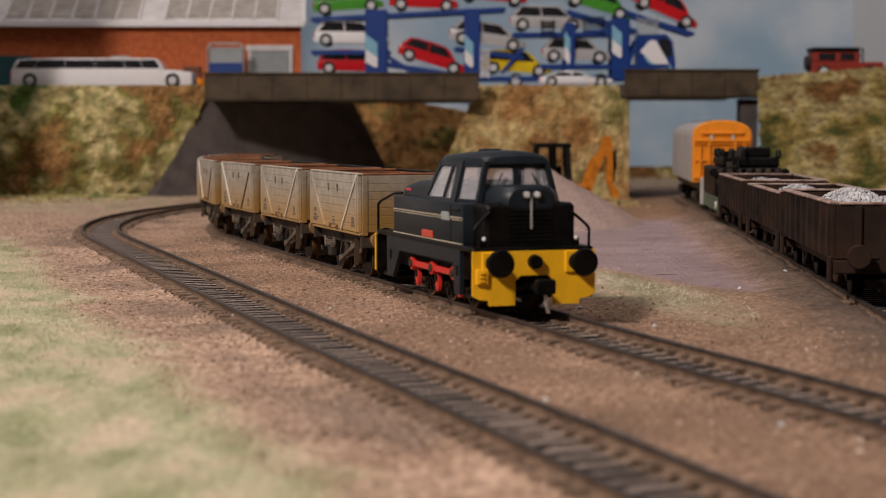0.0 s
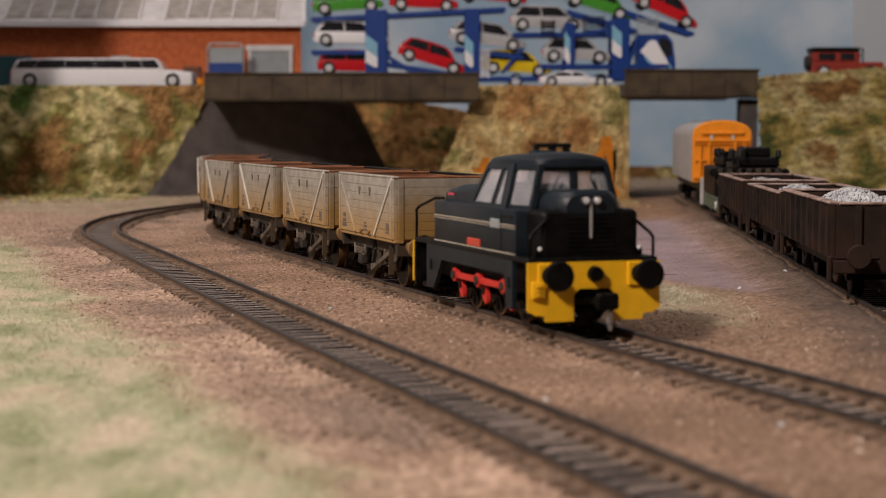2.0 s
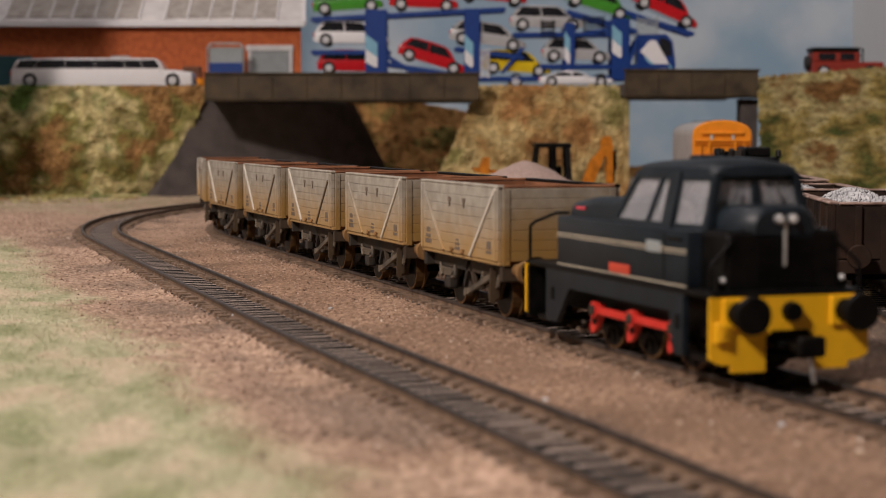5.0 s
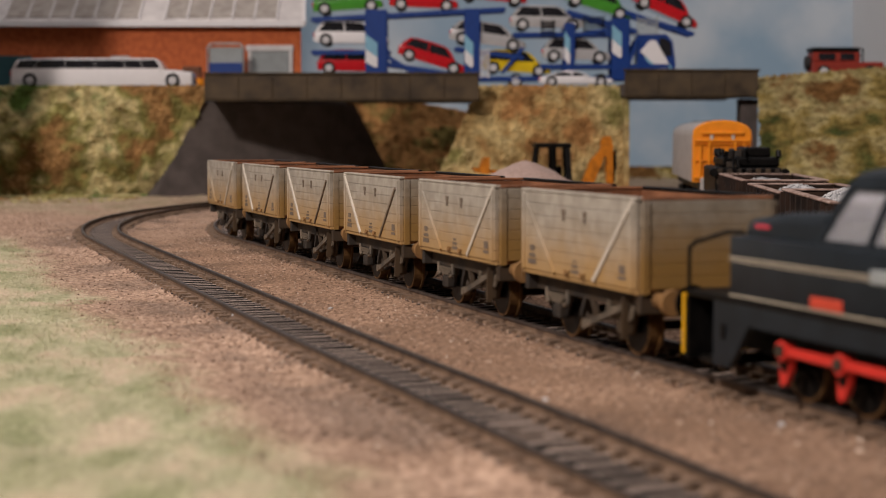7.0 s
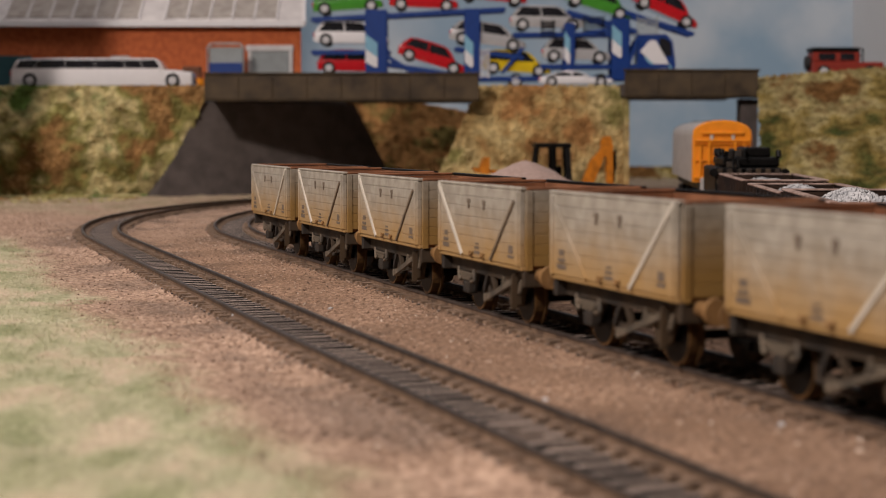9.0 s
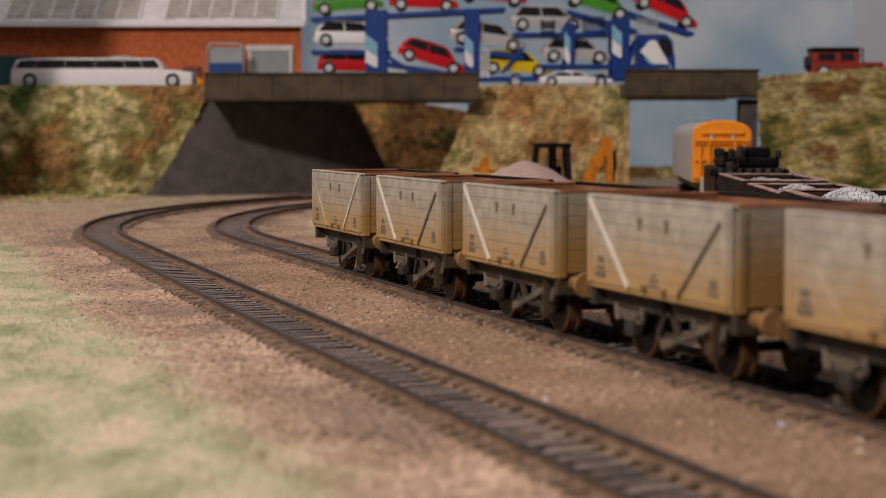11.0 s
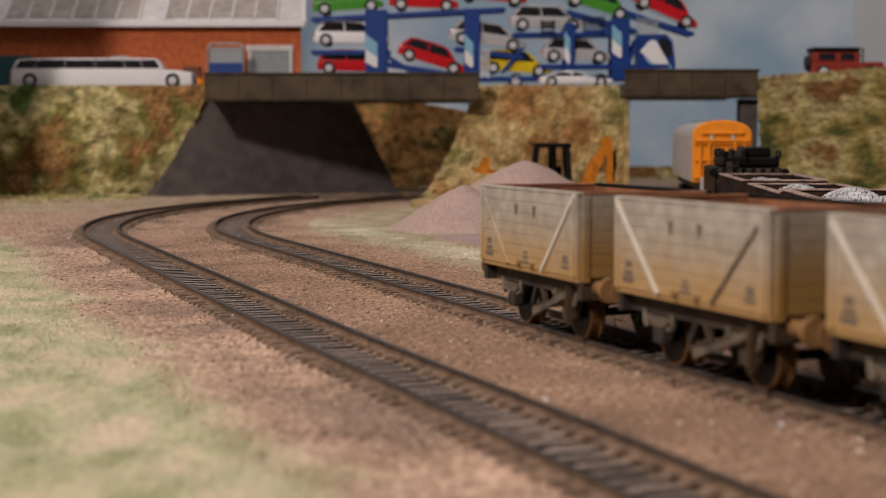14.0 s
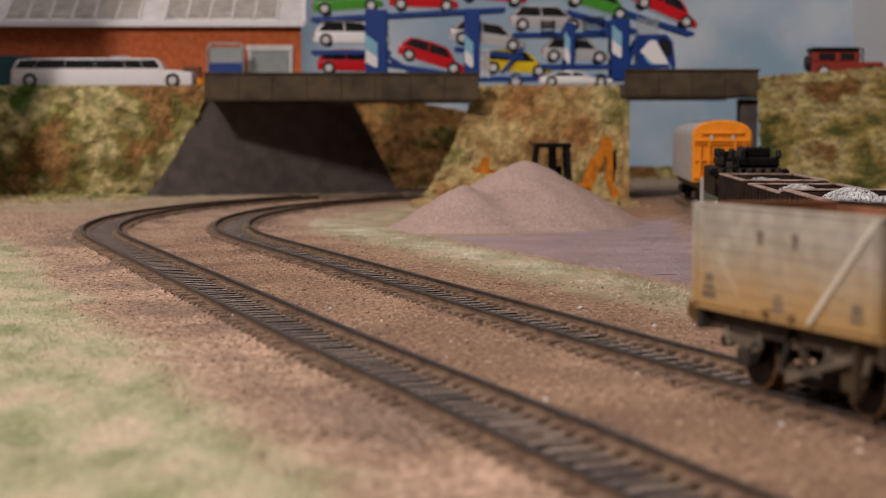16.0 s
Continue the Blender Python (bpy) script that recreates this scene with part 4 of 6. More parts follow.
def locomotive():
    """x forward, rails at z 0; the front beam stands at x 43.8."""
    t = thing("shunting_locomotive", Matrix(), "dark green-black diesel shunter with yellow buffer beams and red rods", "locomotive")
    f = LOCO_HALF
    # outside frames with an opening for the rods
    for side in (-1, 1):
        bm = B()
        y0, y1 = side * 15.6, side * 16.8
        box(bm, -31.8, 37.6, min(y0, y1), max(y0, y1), 12.9, 17.6)
        prism(bm, [(-31.8, 4.5), (-25.6, 4.5), (-18.5, 12.9), (-31.8, 12.9)], min(y0, y1), max(y0, y1))
        prism(bm, [(33.2, 4.5), (37.6, 4.5), (37.6, 12.9), (31.6, 12.9)], min(y0, y1), max(y0, y1))
        part("frame", bm, LOCO, t)
        for x in (-27.8, 35.2):
            bm = B()
            box(bm, x - 0.8, x + 0.8, side * 16.9 - 0.12, side * 16.9 + 0.12, 9.6, 12.6, 0.2)
            part("frame_slot", bm, BLACK, t)
    bm = B()
    box(bm, -42, 47, -11.5, 11.5, 7.6, 16.8)
    part("chassis", bm, BLACK, t)
    bm = B()
    box(bm, -f + 1.2, FRONT - 0.3, -17.0, 17.0, 16.6, 17.9, 0.3)
    part("running_plate", bm, BLACK, t)
    # main body sides: full width from the rear casing to the cab front
    bm = B()
    box(bm, -27.5, 37.5, -15.9, 15.9, 17.9, 29.2, 0.5, 2)
    part("body", bm, LOCO, t, smooth=True)
    # rear bonnet, lower than the cab, rounded
    def hood_ring(x, w, z0, z1, r):
        pts = [(x, -w, z0)]
        for k in range(7):
            a = math.pi / 2 * k / 6
            pts.append((x, -w + r - r * math.cos(a), z1 - r + r * math.sin(a)))
        for k in range(7):
            a = math.pi / 2 * (1 - k / 6)
            pts.append((x, w - r + r * math.cos(a), z1 - r + r * math.sin(a)))
        pts.append((x, w, z0))
        return pts
    bm = B()
    loft(bm, [hood_ring(-27.0, 12.8, 17.9, 30.6, 2), hood_ring(-25.4, 13.2, 17.9, 32.4, 2.2), hood_ring(-14, 13.3, 17.9, 34.0, 2.4), hood_ring(1.0, 13.4, 17.9, 34.6, 2.6)])
    part("rear_bonnet", bm, LOCO, t, smooth=True)
    # cab: sides lean in, roof arched, front set back behind the nose
    cab = thing_part("cab", t)
    def roof_ring(x, w, z0, crown):
        top = [(x, w * math.cos(math.pi * (1 - k / 12)), z0 + crown * math.sin(math.pi * k / 12) ** 0.62) for k in range(13)]
        return top
    bm = B()
    loft(bm, [roof_ring(7.6, 11.4, 40.1, 0.6), roof_ring(9.2, 12.55, 40.1, 2.6), roof_ring(24.5, 12.75, 40.1, 3.3), roof_ring(34.6, 10.1, 40.0, 2.9), roof_ring(36.3, 9.2, 39.9, 2.0), roof_ring(36.9, 8.2, 39.8, 0.5)])
    part("roof", bm, LOCO, t, smooth=True)
    bm = B()
    box(bm, 13, 17, -3.0, 3.0, 42.6, 43.7, 0.4)
    part("roof_vent", bm, LOCO, t)
    # cab posts between panes: corners at the waist (z 28.6) and at the eaves (z 40.4)
    plan = [((0.9, 9.4), (15.5, 12.6), 1.9), ((17.0, 20.8), (15.5, 12.6), 1.5), ((26.4, 26.0), (15.5, 12.6), 4.2), ((37.0, 36.0), (12.2, 9.3), 1.9)]
    for side in (-1, 1):
        for (xa, xb), (ya, yb), w in plan:
            bm = B()
            h = w / 2
            loft(bm, [[(xa - h, side * ya, 28.3), (xa + h, side * ya, 28.3), (xa + h, side * (ya - 1.4), 28.3), (xa - h, side * (ya - 1.4), 28.3)],
                      [(xb - h, side * yb, 40.5), (xb + h, side * yb, 40.5), (xb + h, side * (yb - 1.4), 40.5), (xb - h, side * (yb - 1.4), 40.5)]])
            part("cab_post", bm, LOCO, cab)

        def band(x0, y0, x1, y1, z0, z1, k, name, mat, thick):
            """A wall strip or pane from one corner to the next between two heights; k: how far the wall leans in."""
            def spot(x, y, z):
                u = (z - 28.6) / 11.8
                if x < 5:
                    x = x + 8.5 * u
                elif x > 33:
                    x = x - 1.0 * u
                elif x < 20:
                    x = x + 3.8 * u
                return Vector((x, side * y * (1 - (0.24 if x > 33 else 0.185) * u), z))
            q = [spot(x0, y0, z0), spot(x1, y1, z0), spot(x1, y1, z1), spot(x0, y0, z1)]
            nrm = (q[1] - q[0]).cross(q[3] - q[0]).normalized()
            if nrm.y * side < 0 and abs(nrm.y) > 0.2 or abs(nrm.y) <= 0.2 and nrm.x * (1 if x0 > 20 else -1) < 0:
                nrm = -nrm
            bm = B()
            loft(bm, [[tuple(p - nrm * k) for p in q], [tuple(p - nrm * (k + thick)) for p in q]])
            part(name, bm, mat, cab, "clear glazing" if mat is PANE else "")
        walls = ((0.9, 15.4, 17.0, 15.4), (17.0, 15.4, 26.6, 15.4), (26.6, 15.4, 37.0, 12.2))
        for x0, y0, x1, y1 in walls:
            band(x0, y0, x1, y1, 28.3, 30.2, 0.0, "cab_wall", LOCO, 1.1)
            band(x0, y0, x1, y1, 39.0, 40.6, 0.0, "cab_wall", LOCO, 1.1)
            band(x0, y0, x1, y1, 30.1, 39.1, 0.5, "window_pane", PANE, 0.25)
        # ends of the cab, each half with one window
        for x in (37.0, 0.9):
            wide = 12.2 if x > 20 else 15.4
            band(x, 0.0, x, wide, 28.3, 32.0 if x > 20 else 34.0, 0.0, "cab_wall", LOCO, 1.1)
            band(x, 0.0, x, wide, 38.7, 40.6, 0.0, "cab_wall", LOCO, 1.1)
            band(x, 0.0, x, 1.0, 31.8, 38.9, 0.0, "cab_wall", LOCO, 1.1)
            band(x, 1.0, x, wide, 31.8, 38.9, 0.5, "window_pane", PANE, 0.25)
            if x > 20:
                bm = B()
                wire(bm, [(x + 0.35, side * 6.6, 32.6), (x - 0.3, side * 4.2, 37.4)], 0.2)
                part("wiper", bm, BLACK, cab)
    bm = B()
    box(bm, 24, 32, -6, 6, 28, 31.5, 0.6)
    box(bm, 12, 16, -9, -3, 28, 34, 0.8)
    part("cab_desk", bm, material("cab_inside", [(0.25, 0.2, 0.16), (0.4, 0.33, 0.27)], 200, 0.8), cab, "tan cab fittings")
    bm = B()
    loft(bm, [hood_ring(37.0, 9.8, 28.0, 34.2, 4.0), hood_ring(43.6, 9.2, 28.0, 34.2, 4.4), hood_ring(46.6, 7.2, 28.0, 34.0, 4.0), hood_ring(47.3, 6.4, 28.0, 33.2, 3.6)])
    part("nose_top", bm, LOCO, t, smooth=True)
    bm = B()
    loft(bm, [hood_ring(37.0, 12.9, 17.9, 29.4, 1.4), hood_ring(46.6, 12.7, 17.9, 29.4, 1.4), hood_ring(47.3, 12.1, 17.9, 28.7, 1.4)])
    part("nose", bm, BLACK, t, smooth=True)
    bm = B()
    for k in range(8):
        box(bm, 47.2, 47.55, -6.2, 6.2, 19.2 + k * 1.15, 19.8 + k * 1.15, 0.1)
    part("radiator_grille", bm, BLACK, t)
    # twin headlamps on a chromed stalk
    bm = B()
    box(bm, 47.3, 47.9, -0.35, 0.35, 22.5, 31.2, 0.1)
    part("chrome_strip", bm, STEEL, t)
    for y in (-1.5, 1.5):
        bm = B()
        rod(bm, (46.8, y, 31.8), (48.3, y, 31.8), 0.95, 1.0, 16)
        lamp = part("headlamp", bm, STEEL, t)
        bm = B()
        rod(bm, (48.2, y, 31.8), (48.55, y, 31.8), 0.8, 0.65, 16)
        part("lens", bm, LENS, lamp)
    for side in (-1, 1):
        bm = B()
        box(bm, 45.6, 47.0, side * 13.2 - 1.0, side * 13.2 + 1.0, 17.8, 20.2, 0.3)
        lamp = part("marker_lamp", bm, BLACK, t)
        bm = B()
        ball(bm, (46.9, side * 13.2, 20.0), 0.65)
        part("lens", bm, LENS, lamp)
    # hand rails at both ends
    for e in (-1, 1):
        for side in (-1, 1):
            bm = B()
            wire(bm, [((48.2 if e > 0 else -42.6), side * 16.4, 17.6), ((48.2 if e > 0 else -42.6), side * 16.4, 22.6 if e > 0 else 26.0), ((47.8 if e > 0 else -41.8), side * 15.6, 23.8 if e > 0 else 27.0), (46.9, side * 10.2, 28.4) if e > 0 else (-31, side * 14.6, 29.6), ((45.5, side * 8.2, 29.5) if e > 0 else (-26.5, side * 13.4, 29.8))], 0.42)
            part("handrail", bm, BLACK, t)
    # sills, lining, plates
    for side in (-1, 1):
        o = side * 15.98
        bm = B()
        box(bm, -27.2, 37.2, o - 0.1, o + 0.1, 25.05, 25.3)
        part("lining", bm, CREAM, t)
        bm = B()
        box(bm, -27.2, 37.2, o - 0.1, o + 0.1, 24.45, 24.6)
        part("lining", bm, CREAM, t)
        bm = B()
        box(bm, -27.2, 37.2, o - 0.1, o + 0.1, 18.0, 18.25)
        part("lining", bm, CREAM, t)
        bm = B()
        box(bm, 1.5, 11.5, o - 0.25, o + 0.25, 18.3, 20.4, 0.2)
        part("number_plate", bm, paint("plate_red", (0.55, 0.06, 0.03), 0.4), t, "red name plate")
        bm = B()
        box(bm, 19.6, 26.0, o - 0.25, o + 0.25, 24.0, 26.4, 0.2)
        part("maker_plate", bm, SHUTTER, t, "small grey maker's plate")
        bm = B()
        box(bm, 27.2, 27.5, o - 0.06, o + 0.06, 18.0, 28.4)
        box(bm, 29, 35, o - 0.3, o + 0.3, 27.0, 27.7, 0.1)
        part("door_edge", bm, BLACK, t)
        bm = B()
        box(bm, -22, -17, side * 13.5 - 0.1, side * 13.5 + 0.1, 30.9, 31.6)
        part("badge", bm, paint("badge_red", (0.55, 0.05, 0.08), 0.4), t, "small red badge")
    # buffer beams
    for e in (-1, 1):
        f = FRONT if e > 0 else LOCO_HALF
        bm = B()
        pts = [(-17.25, 17.0), (17.25, 17.0), (17.25, 5.2), (-17.25, 5.2)] if e < 0 else [(-17.5, 17.0), (17.5, 17.0), (17.5, 5.2), (15.5, 4.2), (13.0, 3.9), (12.8, 2.5), (5.4, 2.5), (5.4, 9.0), (3.9, 10.4), (-3.9, 10.4), (-5.4, 9.0), (-5.4, 2.5), (-12.8, 2.5), (-13.0, 3.9), (-15.5, 4.2), (-17.5, 5.2)]
        prism(bm, pts, min(e * (f - 0.7), e * f), max(e * (f - 0.7), e * f), "x")
        beam = part("buffer_beam", bm, YELLOW, t, "yellow buffer beam")
        bm = B()
        box(bm, min(e * (f - 2.0), e * (f - 0.72)), max(e * (f - 2.0), e * (f - 0.72)), -16.9, 16.9, 10.6, 16.55)
        box(bm, min(e * (f - 2.0), e * (f - 0.72)), max(e * (f - 2.0), e * (f - 0.72)), -16.9, -5.6, 4.3, 10.6)
        box(bm, min(e * (f - 2.0), e * (f - 0.72)), max(e * (f - 2.0), e * (f - 0.72)), 5.6, 16.9, 4.3, 10.6)
        part("beam_backing", bm, BLACK, t)
        bm = B()
        box(bm, e * f - 0.9, e * f + 0.9, -16.6, -13.2, 8.2, 12.4, 0.3)
        for k in range(3):
            box(bm, e * f + 0.7, e * f + 1.4, -15.8, -14.4, 8.8 + k * 1.1, 9.5 + k * 1.1, 0.15)
        part("bracket", bm, YELLOW, beam)
        bm = B()
        rod(bm, (e * f, 0, 14.0), (e * (f + 1.6), 0, 14.0), 2.0, 1.8, 18)
        part("coupling_socket", bm, BLACK, beam)
        for y in (-11.8, 11.8):
            bm = B()
            box(bm, e * f - 0.6, e * f + 0.7, y - 3.1, y + 3.1, 11.0, 16.8, 0.2)
            part("buffer_plate", bm, YELLOW, beam)
            bm = B()
            rod(bm, (e * f, y, 13.9), (e * (f + 3.4), y, 13.9), 2.4, 2.1, 18)
            rod(bm, (e * (f + 3), y, 14.0), (e * (f + 6.2), y, 14.0), 1.3, None, 14)
            rod(bm, (e * (f + 6.1), y, 14.1), (e * (f + 7.1), y, 14.1), 3.8, 3.5, 28)
            part("buffer", bm, BLACK, t)
        bm = B()
        box(bm, e * (f + 2) - 5, e * (f + 2) + 5, -2.3, 2.3, 6.6, 8.2, 0.4)
        box(bm, e * (f + 7.6) - 1.0, e * (f + 7.6) + 1.0, -3.0, 3.0, 5.8, 10.0, 0.95, 3)
        part("coupling", bm, BLACK, t)
        bm = B()
        wire(bm, [(e * (f + 6.8), 0.4, 6.4), (e * (f + 7.2), 0.6, 3.0), (e * (f + 6.6), 1.4, 0.9)], 0.5)
        part("coupling_hook", bm, STEEL, t)
        bm = B()
        box(bm, e * (f - 8) - 4, e * (f - 8) + 4, -15.6, 15.6, 4.0, 5.2, 0.2)
        part("step", bm, BLACK, t)
    return t


def thing_part(name, parent):
    """The shell of the cab, a part that carries posts and panes."""
    bm = B()
    box(bm, 1.5, 36.8, -14.2, 14.2, 28.0, 28.9)
    return part(name, bm, BLACK, parent)


# ---- the train and how it moves ----
TRAIN_ROWS = [(0.0, 0.0), (0.5, 9.0), (1.0, 18.8), (1.5, 29.1), (2.0, 40.2), (2.5, 52.2), (3.0, 65.2), (3.5, 80.6), (4.0, 97.5),
              (4.5, 114.6), (5.0, 132.2), (5.5, 150.6), (6.0, 169.3), (6.5, 191.0), (7.0, 213.6), (7.5, 237.0), (8.0, 261.8), (8.5, 288.2), (9.0, 315.2),
              (9.5, 341.8), (10.0, 367.6), (10.5, 393.6), (11.0, 420.2), (11.5, 448.2), (12.0, 477.6), (12.5, 508.3), (13.0, 539.6), (13.5, 570.2), (14.0, 601.0),
              (14.5, 632.2), (15.0, 662.4), (15.5, 691.6), (16.0, 719.6)]


def travelled(t):
    k = min(max(int(t / 0.5), 0), len(TRAIN_ROWS) - 2)
    u = t / 0.5 - k
    v = [TRAIN_ROWS[min(max(i, 0), len(TRAIN_ROWS) - 1)][1] for i in (k - 1, k, k + 1, k + 2)]
    if k == 0:
        v[0] = v[1] - (v[2] - v[1]) * 0.92
    if k == len(TRAIN_ROWS) - 2:
        v[3] = v[2] + (v[2] - v[1])
    a, b = (v[2] - v[0]) / 2, (v[3] - v[1]) / 2
    return (2 * u ** 3 - 3 * u ** 2 + 1) * v[1] + (u ** 3 - 2 * u ** 2 + u) * a + (-2 * u ** 3 + 3 * u ** 2) * v[2] + (u ** 3 - u ** 2) * b


def vehicle_pose(s, base):
    """A vehicle whose centre is s along the train's track and whose axles stand base apart."""
    a, _ = on_track(TRAIN_LINE, s - base / 2)
    b, _ = on_track(TRAIN_LINE, s + base / 2)
    way = a - b
    mid = (a + b) / 2
    return at(mid.x, mid.y, 0, 0, 0, math.degrees(math.atan2(way.y, way.x)))


LOCO_S, FIRST_WAGON_S, WAGON_PITCH = 43.8, 140.8, 83.5
loco = locomotive()
loco_sets = [wheelset(loco, x, LOCO_R, outer=7.2, spokes=9) for x in AXLES]
for ws in loco_sets:
    # red outside cranks on both ends of each axle
    for side in (-1, 1):
        bm = B()
        ring = []
        for k in range(20):
            a = 2 * math.pi * k / 20
            ring.append((1.75 * math.cos(a), 0.5 + 4.3 * math.sin(a)))
        prism(bm, ring, side * 13.6 - 0.55, side * 13.6 + 0.55)
        part("crank", bm, RED, ws, "red crank web")
rods = []
for side in (-1, 1):
    bm = B()
    box(bm, AXLES[0] - 1.0, AXLES[2] + 1.0, side * 14.9 - 0.5, side * 14.9 + 0.5, -0.85, 0.85, 0.2)
    for x in AXLES:
        rod(bm, (x, side * 14.9 - 0.7, 0), (x, side * 14.9 + 0.7, 0), 1.9, None, 18)
    rd = part("coupling_rod", bm, RED, loco, "red coupling rod")
    for x in AXLES:
        bm = B()
        rod(bm, (x, side * 14.9 - 1.2, 0), (x, side * 14.9 + 1.2, 0), 1.15, None, 14)
        part("crank_pin", bm, UNDER, rd)
    rods.append(rd)
wagons = []
makes = {0: open_wagon(0), 1: open_wagon(1)}
used = set()
for style in (0, 0, 1, 1, 1, 0):
    wagons.append(makes[style] if style not in used else copy_thing(makes[style], Matrix()))
    used.add(style)


# ---- siding wagons ----
def siding_pose(y):
    p, w = on_siding(y)
    return at(p.x, p.y, 0, 0, 0, math.degrees(math.atan2(-w.y, -w.x)))


def hopper(y, length, top, label, load):
    t = thing("ballast_wagon", siding_pose(y), label, "railway wagon", "wagons on the siding")
    h, w = length / 2, 17.8
    bm = B()
    box(bm, -h, h, -w, w, 12.0, 13.4, 0.2)
    part("floor", bm, DARKWAGON, t)
    for side in (-1, 1):
        bm = B()
        box(bm, -h, h, side * w - 0.6, side * w + 0.6, 12.2, top - 0.9, 0.2)
        panel = part("side_panel", bm, DARKWAGON, t)
        n = 9
        for k in range(n):
            x = -h + 2 + (2 * h - 4) * k / (n - 1)
            bm = B()
            prism(bm, [(x - 0.9, 12.6), (x + 0.9, 12.6), (x + 0.7, top - 1.2), (x - 0.7, top - 1.2)], side * (w + 0.6), side * (w + 1.7)) if side > 0 else prism(bm, [(x - 0.9, 12.6), (x + 0.9, 12.6), (x + 0.7, top - 1.2), (x - 0.7, top - 1.2)], side * (w + 1.7), side * (w + 0.6))
            part("rib", bm, DARKWAGON, panel)
        bm = B()
        box(bm, -h - 0.4, h + 0.4, side * w - 1.3, side * w + 1.5, top - 0.9, top, 0.3)
        part("top_rail", bm, DUSTRIM, t, "dusty pale top rail")
        bm = B()
        box(bm, -h, h, side * 13.2 - 0.8, side * 13.2 + 0.8, 8.2, 12.0, 0.2)
        part("solebar", bm, DARKWAGON, t)
        for x in (-h * 0.62, h * 0.62):
            bm = B()
            box(bm, x - 2.4, x + 2.4, side * 12.9 - 1.3, side * 12.9 + 1.4, 3.6, 8.2, 0.5)
            box(bm, x - 6.5, x + 6.5, side * 12.9 - 0.8, side * 12.9 + 0.9, 7.4, 8.4, 0.2)
            part("axle_box", bm, DARKWAGON, t)
            bm = B()
            bar(bm, (x + 8, side * 13.4, 9), (x + 2, side * 13.4, 4.6), 0.8, 1.2)
            part("brake_gear", bm, DARKWAGON, t)
        for x in (-h + 1.2, h - 1.2):
            bm = B()
            box(bm, x - 1.4, x + 1.4, side * (w + 0.9) - 0.6, side * (w + 0.9) + 0.6, 5.5, 13.0, 0.3)
            part("corner_step", bm, DARKWAGON, t)
    for e in (-1, 1):
        bm = B()
        box(bm, e * h - 0.6, e * h + 0.6, -w + 0.6, w - 0.6, 12.2, top - 0.9, 0.2)
        panel = part("end_panel", bm, DARKWAGON, t)
        for y2 in (-11, -3.7, 3.7, 11):
            bm = B()
            box(bm, e * (h + 1.1) - 0.6, e * (h + 1.1) + 0.6, y2 - 1.0, y2 + 1.0, 8.5, top - 1.1, 0.25)
            part("rib", bm, DARKWAGON, panel)
        bm = B()
        box(bm, e * h - 1.0, e * h + 1.3, -w + 1.3, w - 1.3, top - 0.9, top - 0.05, 0.3)
        part("top_rail", bm, DUSTRIM, t, "dusty pale top rail")
        bm = B()
        box(bm, e * (h + 0.2) - 1.2, e * (h + 0.2) + 1.2, -w, w, 8.0, 11.9, 0.3)
        part("headstock", bm, DARKWAGON, t)
        for y2 in (-11.4, 11.4):
            bm = B()
            rod(bm, (e * (h + 1), y2, 13.2), (e * (h + 5), y2, 13.2), 1.9, 1.6)
            rod(bm, (e * (h + 5), y2, 13.2), (e * (h + 6.2), y2, 13.2), 3.5, 3.2, 20)
            part("buffer", bm, DARKWAGON, t)
    for x in (-h * 0.62, h * 0.62):
        wheelset(t, x, 5.6, rim=BLACK)
    # the load of stone
    heap = B()
    nx, ny = 34, 18
    g = []
    for j in range(ny + 1):
        row = []
        for i in range(nx + 1):
            x, yy = -h + 1 + (2 * h - 2) * i / nx, -w + 0.8 + (2 * w - 1.6) * j / ny
            e = math.cos(math.pi / 2 * (yy / w) * 0.98) ** 1.3 * min(1, 4 * (1 - abs(x) / h)) ** 0.8
            row.append(heap.verts.new((x, yy, load[0] + load[1] * e * (0.6 + 0.4 * math.sin(x / 11 + y)) + random.uniform(-0.4, 0.4))))
        g.append(row)
    for j in range(ny):
        for i in range(nx):
            heap.faces.new((g[j][i], g[j][i + 1], g[j + 1][i + 1], g[j + 1][i]))
    pile = tagged(part("stone_load", heap, STONE, at=siding_pose(y)), "pale grey crushed stone filling a ballast wagon", "ballast load", "stone loads")
    verts, faces = [], []
    rng = random.Random(int(y))
    for _ in range(2200):
        x, yy = rng.uniform(-h + 2, h - 2), rng.uniform(-w + 2, w - 2)
        e = math.cos(math.pi / 2 * (yy / w) * 0.98) ** 1.3 * min(1, 4 * (1 - abs(x) / h)) ** 0.8
        z = load[0] + load[1] * e * (0.6 + 0.4 * math.sin(x / 11 + y)) + 0.2
        r = rng.uniform(0.35, 0.8)
        i = len(verts)
        for v in ((1, 0, 0), (-0.5, 0.9, 0.1), (-0.5, -0.9, 0), (0.1, 0, 0.9), (0, 0.1, -0.8)):
            verts.append(((x + v[0] * r * rng.uniform(.7, 1.2)) * M, (yy + v[1] * r * rng.uniform(.7, 1.2)) * M, (z + v[2] * r) * M))
        faces += [(i, i + 1, i + 3), (i + 1, i + 2, i + 3), (i + 2, i, i + 3), (i + 1, i, i + 4), (i + 2, i + 1, i + 4), (i, i + 2, i + 4)]
    me = bpy.data.meshes.new("rubble")
    me.from_pydata(verts, [], faces)
    me.materials.append(STONE)
    ob = new("rubble", me)
    ob.parent = pile
    tagged(ob, "loose lumps of pale stone", kind="stuff")


